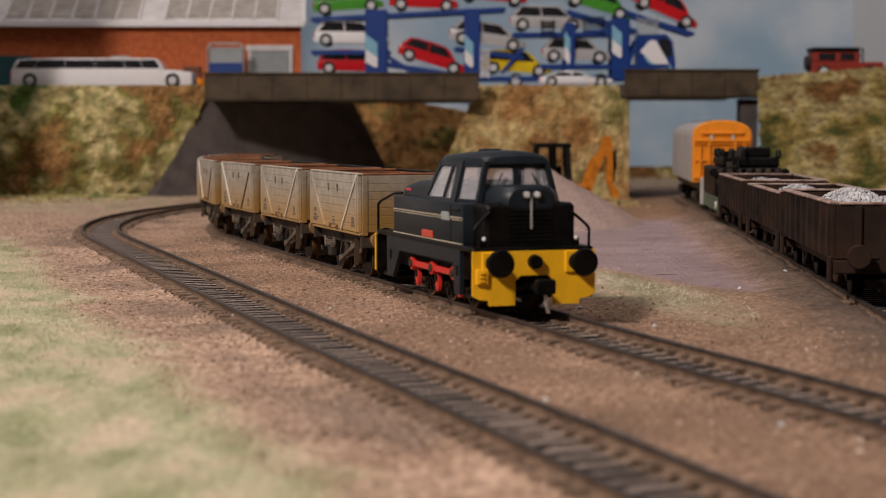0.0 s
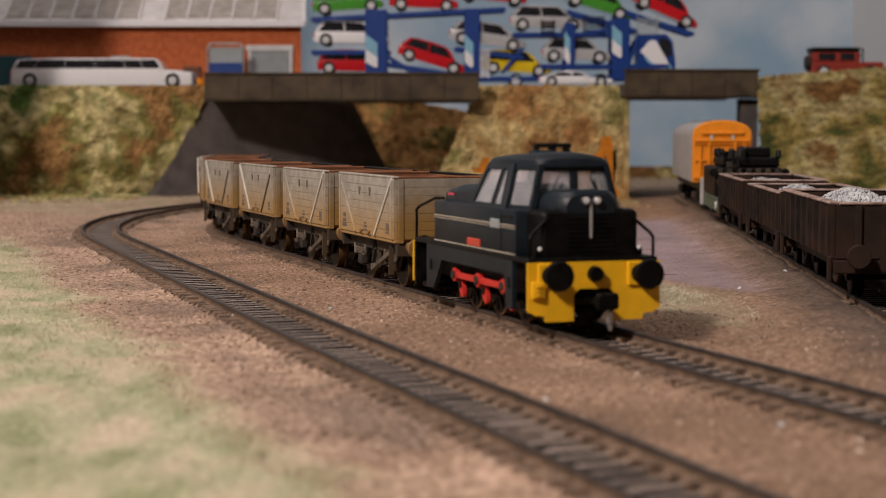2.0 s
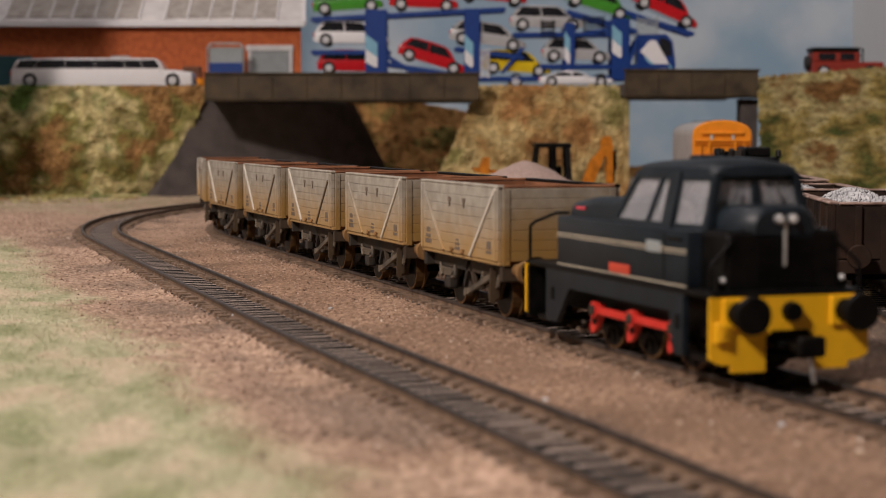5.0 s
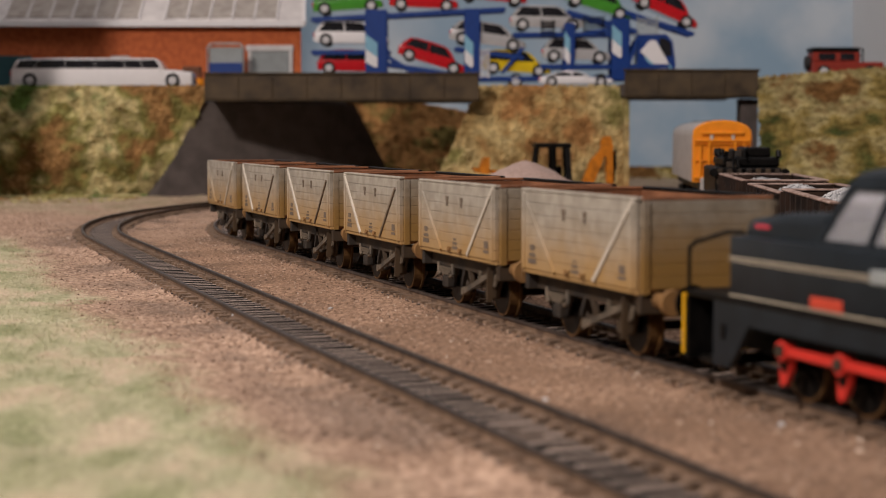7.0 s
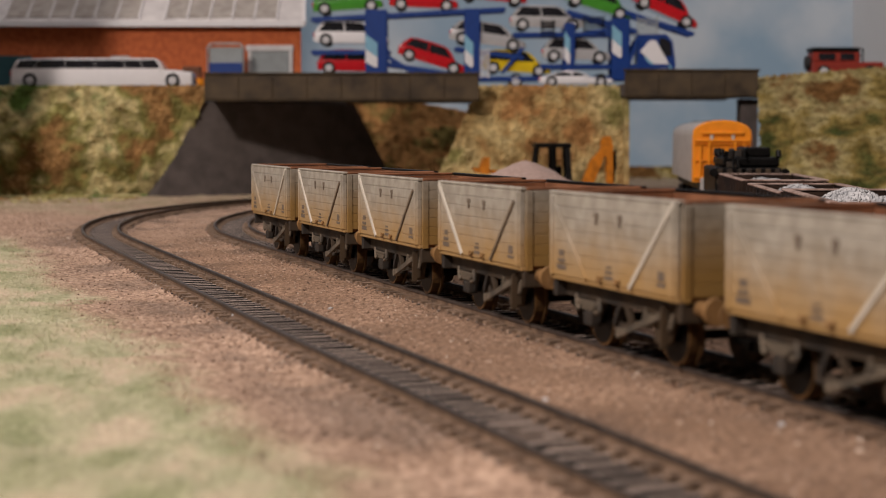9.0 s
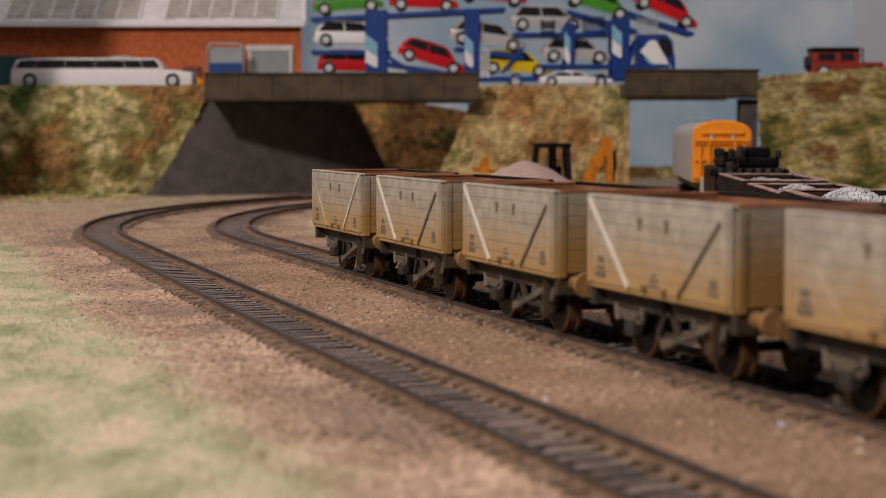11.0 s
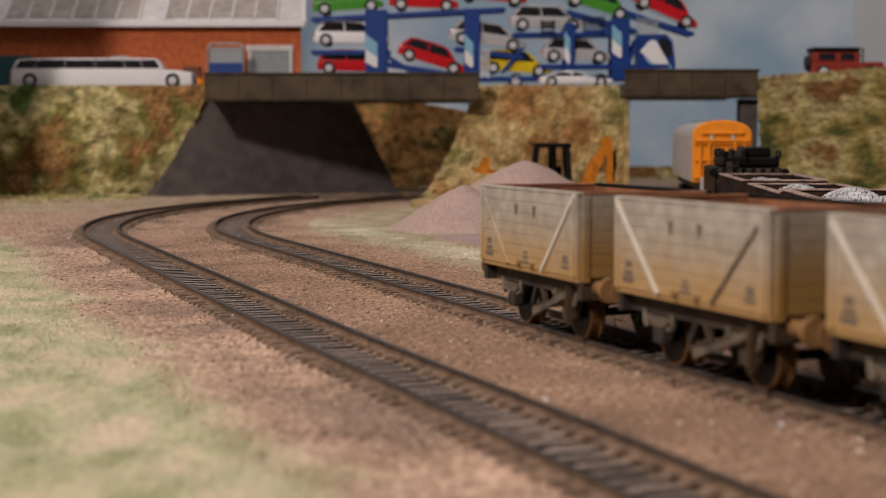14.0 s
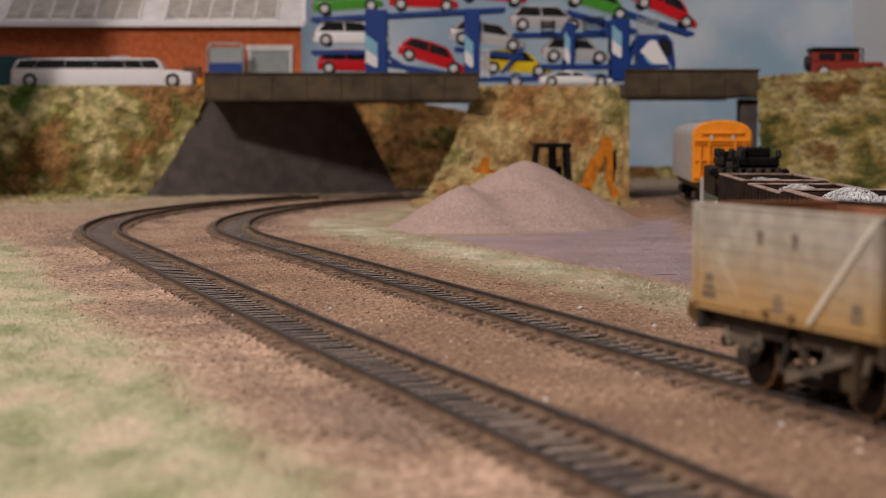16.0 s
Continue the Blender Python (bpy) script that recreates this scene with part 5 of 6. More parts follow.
hopper(544, 114, 28.6, "rusty dark brown ballast wagon heaped with pale stone", (21.0, 8.6))
hopper(665, 106, 27.0, "rusty dark brown ballast wagon with ribbed sides and stone load", (18.0, 8.6))
hopper(804, 110, 27.6, "rusty dark brown ballast wagon partly filled with stone", (17.0, 9.5))


def flat_wagon():
    y = 940
    t = thing("flat_wagon", siding_pose(y), "green flat wagon chassis on the siding", "railway wagon", "wagons on the siding")
    h = 48
    bm = B()
    box(bm, -h, h, -17, 17, 11.5, 14, 0.4)
    part("deck", bm, GREENFLAT, t)
    for side in (-1, 1):
        bm = B()
        box(bm, -h, h, side * 16 - 0.9, side * 16 + 0.9, 6.5, 12, 0.3)
        part("solebar", bm, GREENFLAT, t)
        for x in (-30, 30):
            bm = B()
            box(bm, x - 9, x + 9, side * 13 - 1, side * 13 + 1, 3.5, 7.5, 0.5)
            part("bogie_side", bm, BLACK, t)
    bm = B()
    box(bm, h, h + 1.6, -17, 17, 6.2, 14.6, 0.3)
    part("headstock", bm, GREENFLAT, t)
    for yy in (-11.4, 11.4):
        bm = B()
        rod(bm, (h + 1, yy, 11), (h + 6, yy, 11), 1.6, 1.4)
        rod(bm, (h + 6, yy, 11), (h + 7, yy, 11), 3.3, 3)
        part("buffer", bm, BLACK, t)
    bm = B()
    rod(bm, (h - 6, -17.1, 9.6), (h - 6, -17.7, 9.6), 2.2, None, 16)
    part("white_disc", bm, WHITE, t, "round white disc")
    for x in (-34, -26, 26, 34):
        wheelset(t, x, 5.2, rim=BLACK)
    bm = B()
    box(bm, -h - 10, -h - 0.2, -18.2, -11, 6.0, 21.5, 0.6)
    part("end_bracket", bm, GREYVAN, t, "pale grey end bracket")
    # dark machinery load
    c = thing("machinery_load", siding_pose(y) @ at(0, 0, 14.02), "black machinery crated on the flat wagon", "machinery")
    bm = B()
    box(bm, -40, 40, -17.5, 17.5, 0, 15.5, 1.0)
    part("base_crate", bm, BLACK, c)
    bm = B()
    box(bm, -30, 36, -13, 16.5, 15.6, 21, 1.2)
    part("upper_crate", bm, BLACK, c)
    bm = B()
    box(bm, -10, 34, -2, 12, 21.1, 26.0, 0.8)
    part("cover", bm, BLACK, c)
    for k in range(7):
        bm = B()
        yy = -15 + 5 * k
        rod(bm, (39.9, yy, 8), (42, yy, 8), 1.8)
        box(bm, 40.05, 41, yy - 1.4, yy + 1.4, 11.2, 15, 0.3)
        part("fitting", bm, UNDER, c)
    rng = random.Random(31)
    for k in range(34):
        x, yy = rng.uniform(-26, 38), rng.uniform(-15, 16)
        z = 15.4 if rng.random() < 0.4 else 20.8
        bm = B()
        if k % 3 == 0:
            rod(bm, (x, yy, z), (x + rng.uniform(-3, 3), yy, z + rng.uniform(3, 6)), rng.uniform(0.8, 1.8))
        elif k % 3 == 1:
            box(bm, x - rng.uniform(1, 5), x + rng.uniform(1, 5), yy - rng.uniform(1, 3), yy + rng.uniform(1, 3), z, z + rng.uniform(2, 5), 0.4)
        else:
            wire(bm, [(x, yy, z), (x + 2, yy - 1, z + 3.5), (x + 9, yy - 2, z + 4.2), (x + 12, yy - 2, z)], 0.6)
        part("fitting", bm, UNDER if k % 4 == 0 else BLACK, c)
    for yy in (-18.6, 18.6):
        bm = B()
        rod(bm, (30, yy, 13), (41, yy, 13), 1.3)
        rod(bm, (40, yy, 13), (44, yy, 13), 2.2)
        part("side_arm", bm, BLACK, c)


flat_wagon()


def orange_van():
    t = thing("bogie_van", siding_pose(1169), "grey bogie van with an orange end and arched roof", "railway van", "wagons on the siding")
    h, w, e0, crown = 108, 18.0, 45.5, 9.6

    def ring(x, g=0.0, z0=17.0):
        pts = [(x, -w + g, z0), (x, -w + g, e0)]
        for k in range(1, 12):
            a = math.pi * k / 12
            pts.append((x, -(w - g) * math.cos(a), e0 + (crown - g) * math.sin(a) ** 0.75))
        return pts + [(x, w - g, e0), (x, w - g, z0)]
    bm = B()
    loft(bm, [ring(-h), ring(h - 3)])
    part("body", bm, GREYVAN, t, smooth=True)
    bm = B()
    loft(bm, [ring(h - 2.98, -0.35), ring(h - 1.2, -0.35), ring(h, 0.6)])
    end = part("end_panel", bm, ORANGE, t, "orange end panel", smooth=True)
    for z0, z1, w0 in ((46.5, 48.3, 13.0), (42.0, 43.4, 17.2), (40.2, 41.0, 17.2), (30.0, 30.8, 16.8), (19.0, 21.0, 17.4)):
        bm = B()
        box(bm, h - 0.2, h + 2.0, -w0, w0, z0, z1, 0.3)
        part("rib", bm, ORANGE, end)
    for yy in (-13.5, -8, 8, 13.5):
        bm = B()
        box(bm, h - 0.2, h + 1.8, yy - 0.9, yy + 0.9, 21.1, 41.9 if abs(yy) < 9 else 39.9, 0.3)
        part("rib", bm, ORANGE, end)
    for yy in (-6.5, 6.5):
        bm = B()
        box(bm, h, h + 1.4, yy - 1.0, yy + 1.0, 43.0, 46.4, 0.3)
        part("lamp_bracket", bm, STRAP, end)
    bm = B()
    box(bm, -h + 2, h - 20, -4, 4, e0 + crown - 0.6, e0 + crown + 0.5, 0.3)
    part("roof_walk", bm, TAR, t)
    bm = B()
    box(bm, -h, h, -14, 14, 12, 17, 0.5)
    part("underframe", bm, BLACK, t)
    for x in (-80, 78):
        bm = B()
        for side in (-1, 1):
            box(bm, x - 18, x + 18, side * 13 - 1.2, side * 13 + 1.2, 4, 10.5, 0.8)
        box(bm, x - 4, x + 4, -12, 12, 7, 11.9, 0.5)
        part("bogie", bm, BLACK, t)
        for dx in (-12, 12):
            wheelset(t, x + dx, 6.0, rim=BLACK)
    for yy in (-11.4, 11.4):
        bm = B()
        rod(bm, (h, yy, 14), (h + 6, yy, 14), 1.7)
        rod(bm, (h + 6, yy, 14), (h + 7, yy, 14), 3.4)
        part("buffer", bm, BLACK, t)


orange_van()


# ---- road vehicles ----
def car_wheel(parent, x, y, r, w=4.2):
    side = 1 if y > 0 else -1
    bm = B()
    rod(bm, (0, -w / 2, 0), (0, w / 2, 0), r, None, 20)
    wl = part("wheel", bm, TYRE, parent, at=at(x, y, r))
    bm = B()
    rod(bm, (0, side * (w / 2 - 0.3), 0), (0, side * (w / 2 + 0.25), 0), r * 0.68, r * 0.62, 16)
    for k in range(5):
        a = 2 * math.pi * k / 5
        bar(bm, (0, side * (w / 2 + 0.35), 0), (r * 0.62 * math.cos(a), side * (w / 2 + 0.35), r * 0.62 * math.sin(a)), 0.4, r * 0.18)
    part("rim", bm, CARRIM, wl)


def motor_car(m, mat, label, length=56.0, width=23.0, height=19.5, bonnet=0.27, boot=0.06, belt=0.60, rake=0.17, rear=0.10, wheel=4.1, pillars=(0.42,), lean=0.77, category="car", group="cars on the transporter", wf=0.17, wr=0.17, blunt=0.80, low=0.55, slim=1.1):
    """x forward; z 0 where its tyres stand. bonnet and boot are shares of the length before and behind the cabin."""
    t = thing("car", m, label, category, group)
    L, W, H = length, width / 2, height
    zb, z0 = H * belt, wheel * low
    x1, x0 = L / 2, -L / 2
    xa, xb = x1 - L * bonnet, x0 + L * boot

    def ring(x, w, lo, hi):
        return [(x, -w * 0.94, lo), (x, -w, lo + (hi - lo) * 0.45), (x, -w * 0.95, hi - 0.5), (x, -w * 0.86, hi), (x, w * 0.86, hi), (x, w * 0.95, hi - 0.5), (x, w, lo + (hi - lo) * 0.45), (x, w * 0.94, lo)]
    bm = B()
    nose = zb * blunt
    loft(bm, [ring(x0, W * 0.80, z0 + 1.2, zb * 0.86), ring(x0 + 1.2, W * 0.93, z0 + 0.5, zb * 0.97), ring(x0 + L * 0.1, W, z0, zb), ring(0, W, z0, zb * 0.985), ring(xa, W, z0, zb * 0.96),
              ring(x1 - L * 0.08, W * 0.97, z0, nose), ring(x1 - 1.3, W * 0.9, z0 + 0.4, nose * 0.88), ring(x1, W * 0.76, z0 + 1.0, nose * 0.70)])
    part("body", bm, mat, t, smooth=True)
    # cabin: a rounded shell whose roofline rises over the screen and falls to the tail
    xt1, xt0 = xa - L * rake, xb + L * rear
    wt = W * lean

    def cabin_ring(x, z):
        u = (z - zb * 0.95) / (H - zb * 0.95)
        w = W * 0.93 + (wt - W * 0.93) * u
        lo = min(zb * 0.93, z - 0.3)
        return [(x, -W * 0.93, lo), (x, -w, z - 1.2 * u), (x, -w * 0.86, z - 0.25 * u), (x, -w * 0.4, z), (x, w * 0.4, z), (x, w * 0.86, z - 0.25 * u), (x, w, z - 1.2 * u), (x, W * 0.93, lo)]
    crown = []
    for k in range(5):
        u = k / 4
        crown.append((xb + 0.3 + (xt0 - xb) * u, zb * 0.97 + (H - 1.0 - zb * 0.97) * math.sin(u * math.pi / 2) ** 0.8))
    for k in range(1, 6):
        u = k / 5
        crown.append((xt0 + (xt1 - xt0) * u, H - 1.0 + 1.0 * math.sin(math.pi * (0.12 + 0.62 * u))))
    for k in range(1, 5):
        u = k / 4
        crown.append((xt1 + (xa + 1.5 - xt1) * u, zb * 0.95 + (H - 0.35 - zb * 0.95) * math.cos(u * math.pi / 2) ** 0.9))
    bm = B()
    loft(bm, [cabin_ring(x, z) for x, z in crown])
    part("cabin", bm, mat, t, smooth=True)

    def slant(side, z):
        u = (z - zb * 0.95) / (H - zb * 0.95)
        return side * (W * 0.93 + (wt - W * 0.93) * u + 0.12)
    za, zc = zb * 1.0 + 0.3, H - 1.9
    for side in (-1, 1):
        cuts = [0.0] + sorted(pillars) + [1.0]
        for p, q in zip(cuts, cuts[1:]):
            def along(share, z):
                u = (z - za) / (H - za)
                a = (xb + 2.4) + ((xt0 + 2.0) - (xb + 2.4)) * u
                b = (xa - 1.0) + ((xt1 + 0.3) - (xa - 1.0)) * u
                return a + (b - a) * share
            g = slim / 2
            quad = [(along(p, za) + g, za), (along(q, za) - g, za), (along(q, zc) - g, zc), (along(p, zc) + g, zc)]
            bm = B()
            loft(bm, [[(x, slant(side, z), z) for x, z in quad], [(x, slant(side, z) - side * 0.5, z) for x, z in quad]])
            part("side_window", bm, DARKGLASS, t, "dark side glazing")
    for lo, hi, name in (((xa + 1.1, zb * 0.98), (xt1 + 0.4, H - 1.0), "windscreen"), ((xb + 0.1, zb * 1.04), (xt0 - 0.8, H - 1.6), "rear_window")):
        bm = B()
        push = 0.55 if name == "windscreen" else -0.55
        q = [(lo[0] + push, -W * 0.80, lo[1]), (lo[0] + push, W * 0.80, lo[1]), (hi[0] + push, wt * 0.84, hi[1]), (hi[0] + push, -wt * 0.84, hi[1])]
        loft(bm, [q, [(x - push * 2.2, y, z - 0.25) for x, y, z in q]])
        part(name, bm, DARKGLASS, t)
    for side in (-1, 1):
        for x in (x1 - L * wf, x0 + L * wr):
            car_wheel(t, x, side * (W - 1.75), wheel)
            bm = B()
            rod(bm, (x, side * (W - 3.6), wheel + 0.2), (x, side * (W + 0.06), wheel + 0.2), wheel * 1.14, None, 20)
            part("wheel_arch", bm, BLACK, t)
        bm = B()
        ball(bm, (x1 - L * 0.045, side * W * 0.70, nose * 0.80), 1.5, 10, 6)
        part("headlight", bm, LENS, t)
        bm = B()
        box(bm, x0 - 0.1, x0 + 2.4, side * W * 0.78 - 1.2, side * W * 0.78 + 1.2, zb * 0.62, zb * 0.90, 0.4)
        part("tail_light", bm, CARRED, t)
        bm = B()
        ball(bm, (xa - 1.5, side * (W + 0.9), zb + 0.7), 1.1, 8, 6)
        part("door_mirror", bm, mat, t)
    bm = B()
    box(bm, x1 - 0.8, x1 + 0.25, -W * 0.45, W * 0.45, z0 + 1.6, nose * 0.52, 0.3)
    part("grille", bm, BLACK, t)
    return t


YC = 1430.0
for x, z, tilt, mat, words, size in (
        (-78, 145.6, -4, CARGREEN, "bright green model hatchback on the upper deck", 58),
        (-16, 147.5, 2, CARRED, "red model hatchback on the upper deck", 57),
        (40, 153.6, 6, CARRED, "red model car high on the upper deck", 57),
        (126, 146.0, 17, CARGREEN, "green model car tilted on the upper deck", 58),
        (181, 141.8, 24, CARRED, "red model car tipped nose down on the upper deck", 58),
        (-76, 118.6, 1, WHITE, "white model hatchback on the middle deck", 62),
        (36, 117.4, 8, SILVER, "silver model hatchback sloping on the middle deck", 64),
        (86, 131.2, 1, SILVER, "silver white model car on the upper deck", 62),
        (-75, 95.6, 1, CARRED, "red model hatchback on the lower deck", 58),
        (-11, 101.4, 17, CARRED, "red model hatchback tilted on the lower ramp", 58),
        (60, 94.8, 4, CARYELLOW, "yellow model car on the lower deck", 57),
        (110, 105.0, 2, SILVER, "silver model car on the middle deck", 57)):
    motor_car(at(x, YC, z, 0, tilt, 0), mat, words, size, height=20.5 if size < 60 else 21.0, pillars=(0.5,), bonnet=0.20, boot=0.02, belt=0.55, rake=0.20, rear=0.13, wheel=4.6, blunt=0.84)
motor_car(at(107, 1392, 84.3, 0, 0, 0), WHITE, "low white model sports car on the roadway", 60, 24, 13.2, 0.34, 0.10, 0.62, 0.20, 0.22, 3.9, (0.6,), group="vehicles on the road")
motor_car(at(-271, 1377, 83.6, 0, 0, 0), WHITE, "long white model stretch limousine on the yard", 145, 27, 23.2, 0.165, 0.012, 0.62, 0.05, 0.035, 5.0, (0.13, 0.34, 0.55, 0.76, 0.88), 0.90, "limousine", "vehicles on the road", 0.11, 0.11, 0.92, 0.25, 0.3)


def transporter():
    t = thing("car_transporter", at(0, YC, 84.05), "blue double-deck model car transporter with pale stripes", "car transporter")
    g = 84.05

    def deck(x0, z0, x1, z1):
        bm = B()
        for y in (-12.2, 12.2):
            bar(bm, (x0, y, z0 - g), (x1, y, z1 - g), 2.2, 3.6)
        n = max(3, int((x1 - x0) / 14))
        for k in range(n + 1):
            u = k / n
            bar(bm, (x0 + (x1 - x0) * u, -11.2, z0 + (z1 - z0) * u - g), (x0 + (x1 - x0) * u, 11.2, z0 + (z1 - z0) * u - g), 2.0, 1.4)
        return part("deck", bm, BLUE, t)
    deck(-108, 140.0, 51, 148.4)
    deck(-108, 113.2, -44, 113.4)
    deck(10, 116.2, 66, 108.8)
    deck(58, 127.6, 150, 128.2)
    deck(102, 146.5, 160, 130.0)
    deck(80, 101.6, 186, 101.8)
    deck(-110, 91.4, 186, 91.8)
    deck(-52, 104.6, 26, 92.0)
    deck(150, 146.0, 206, 128.0)
    for x, w, z1, stripe in ((-55, 18, 148, 1), (24, 13, 149, 1), (104, 9, 137, 1), (146, 15, 141, 1)):
        for y in (-13.6, 13.6):
            bm = B()
            box(bm, x - w / 2, x + w / 2, y - 0.9, y + 0.9, 6.4, z1 - g, 0.4)
            post = part("post", bm, BLUE, t)
            if stripe:
                bm = B()
                o = 1.0 if y > 0 else -1.0
                a, b, up = x - w / 2 + 0.3, x + w * 0.06, {146: 8, 104: 3}.get(x, 0)
                prism(bm, [(a, 32 + up), (b, 25 + up), (b, 37 + up), (a, 44 + up)], min(y + o, y + o * 1.15), max(y + o, y + o * 1.15))
                part("stripe", bm, PALEBLUE, post, "teal band")
                bm = B()
                prism(bm, [(a, 21 + up), (b - 1.6, 16.5 + up), (b, 17.5 + up), (b, 24.9 + up), (a, 31.9 + up)], min(y + o, y + o * 1.15), max(y + o, y + o * 1.15))
                part("stripe", bm, WHITE, post, "white band")
    # tractor cab
    bm = B()
    prism(bm, [(160, 6.5), (190, 6.5), (191.5, 20), (189, 38), (184, 44), (160, 44)], -12.5, 12.5)
    cab = part("cab", bm, BLUE, t)
    for pts, mat in (([(162, 30), (170, 39), (175, 39), (186, 20), (186, 12), (182, 12)], WHITE), ([(166, 24), (180, 10), (188, 10), (188, 18), (172, 36)], PALEBLUE)):
        bm = B()
        prism(bm, pts, -12.9 if mat is WHITE else -12.75, -12.5)
        part("stripe", bm, mat, cab)
    bm = B()
    prism(bm, [(178, 26), (188.5, 26), (187.5, 37), (183, 41), (178, 41)], -12.85, 12.85)
    part("cab_window", bm, DARKGLASS, cab)
    for x in (-92, -84, -30, 0, 8, 60, 130, 178):
        for y in (-10.5, 10.5):
            car_wheel(t, x, y, 6.0, 5)
    for a, b in (((-48, 27), (-20, 10)), ((66, 33), (49, 13)), ((150, 12), (160, 40)), ((114, 44), (136, 48))):
        for y in (-13.2, 13.2):
            bm = B()
            bar(bm, (a[0], y, a[1]), (b[0], y, b[1]), 1.6, 3.0)
            part("brace", bm, BLUE, t)
    for x, z0, z1, mat in ((86, 43, 57, BLACK), (124, 44, 60, BLACK), (168, 45, 60, SHUTTER), (34, 9, 34, ROOF)):
        bm = B()
        w = 3.4 if mat is ROOF else 5 if x < 100 else 8
        for k in range(int((z1 - z0) / 2.6)):
            box(bm, x - w, x + w, -13.6, -12.8, z0 + k * 2.6, z0 + k * 2.6 + 1.2)
        box(bm, x - w - 0.6, x - w + 0.4, -13.7, -12.7, z0 - 1, z1 - 1)
        box(bm, x + w - 0.4, x + w + 0.6, -13.7, -12.7, z0 - 1, z1 - 1)
        part("ladder", bm, mat, t)


transporter()


def jeep():
    t = thing("off_roader", at(316, 1362, 90.2), "red model off-roader with a black roof on the bank", "car", "vehicles on the road")
    bm = B()
    box(bm, -26, 30, -11, 11, 3, 12.5, 1.0, 2)
    part("body", bm, JEEPRED, t)
    bm = B()
    box(bm, -25.5, 11.5, -10.4, 10.4, 12.4, 20.5, 1.0)
    part("cabin", bm, JEEPRED, t)
    bm = B()
    box(bm, -26.5, 11, -10.9, 10.9, 20.4, 24.0, 1.0, 2)
    part("roof", bm, BLACK, t)
    for x0, x1 in ((-21, -8), (-4, 7)):
        for side in (-1, 1):
            bm = B()
            box(bm, x0, x1, side * 10.5 - 0.15, side * 10.5 + 0.15, 14, 19.4, 0.1)
            part("window", bm, DARKGLASS, t)
    bm = B()
    box(bm, 11.2, 11.8, -9.5, 9.5, 13.4, 20, 0.1)
    part("windscreen", bm, DARKGLASS, t)
    bm = B()
    rod(bm, (-26, 0, 12), (-29.5, 0, 12), 5.5, None, 20)
    part("spare_wheel", bm, TYRE, t)
    bm = B()
    wire(bm, [(13.5, -10.2, 12), (13.5, -10.2, 22.5), (11, -10.2, 23)], 0.7)
    part("snorkel", bm, BLACK, t)
    for x in (-17, 19):
        for y in (-9, 9):
            car_wheel(t, x, y, 5.0, 4.6)


jeep()


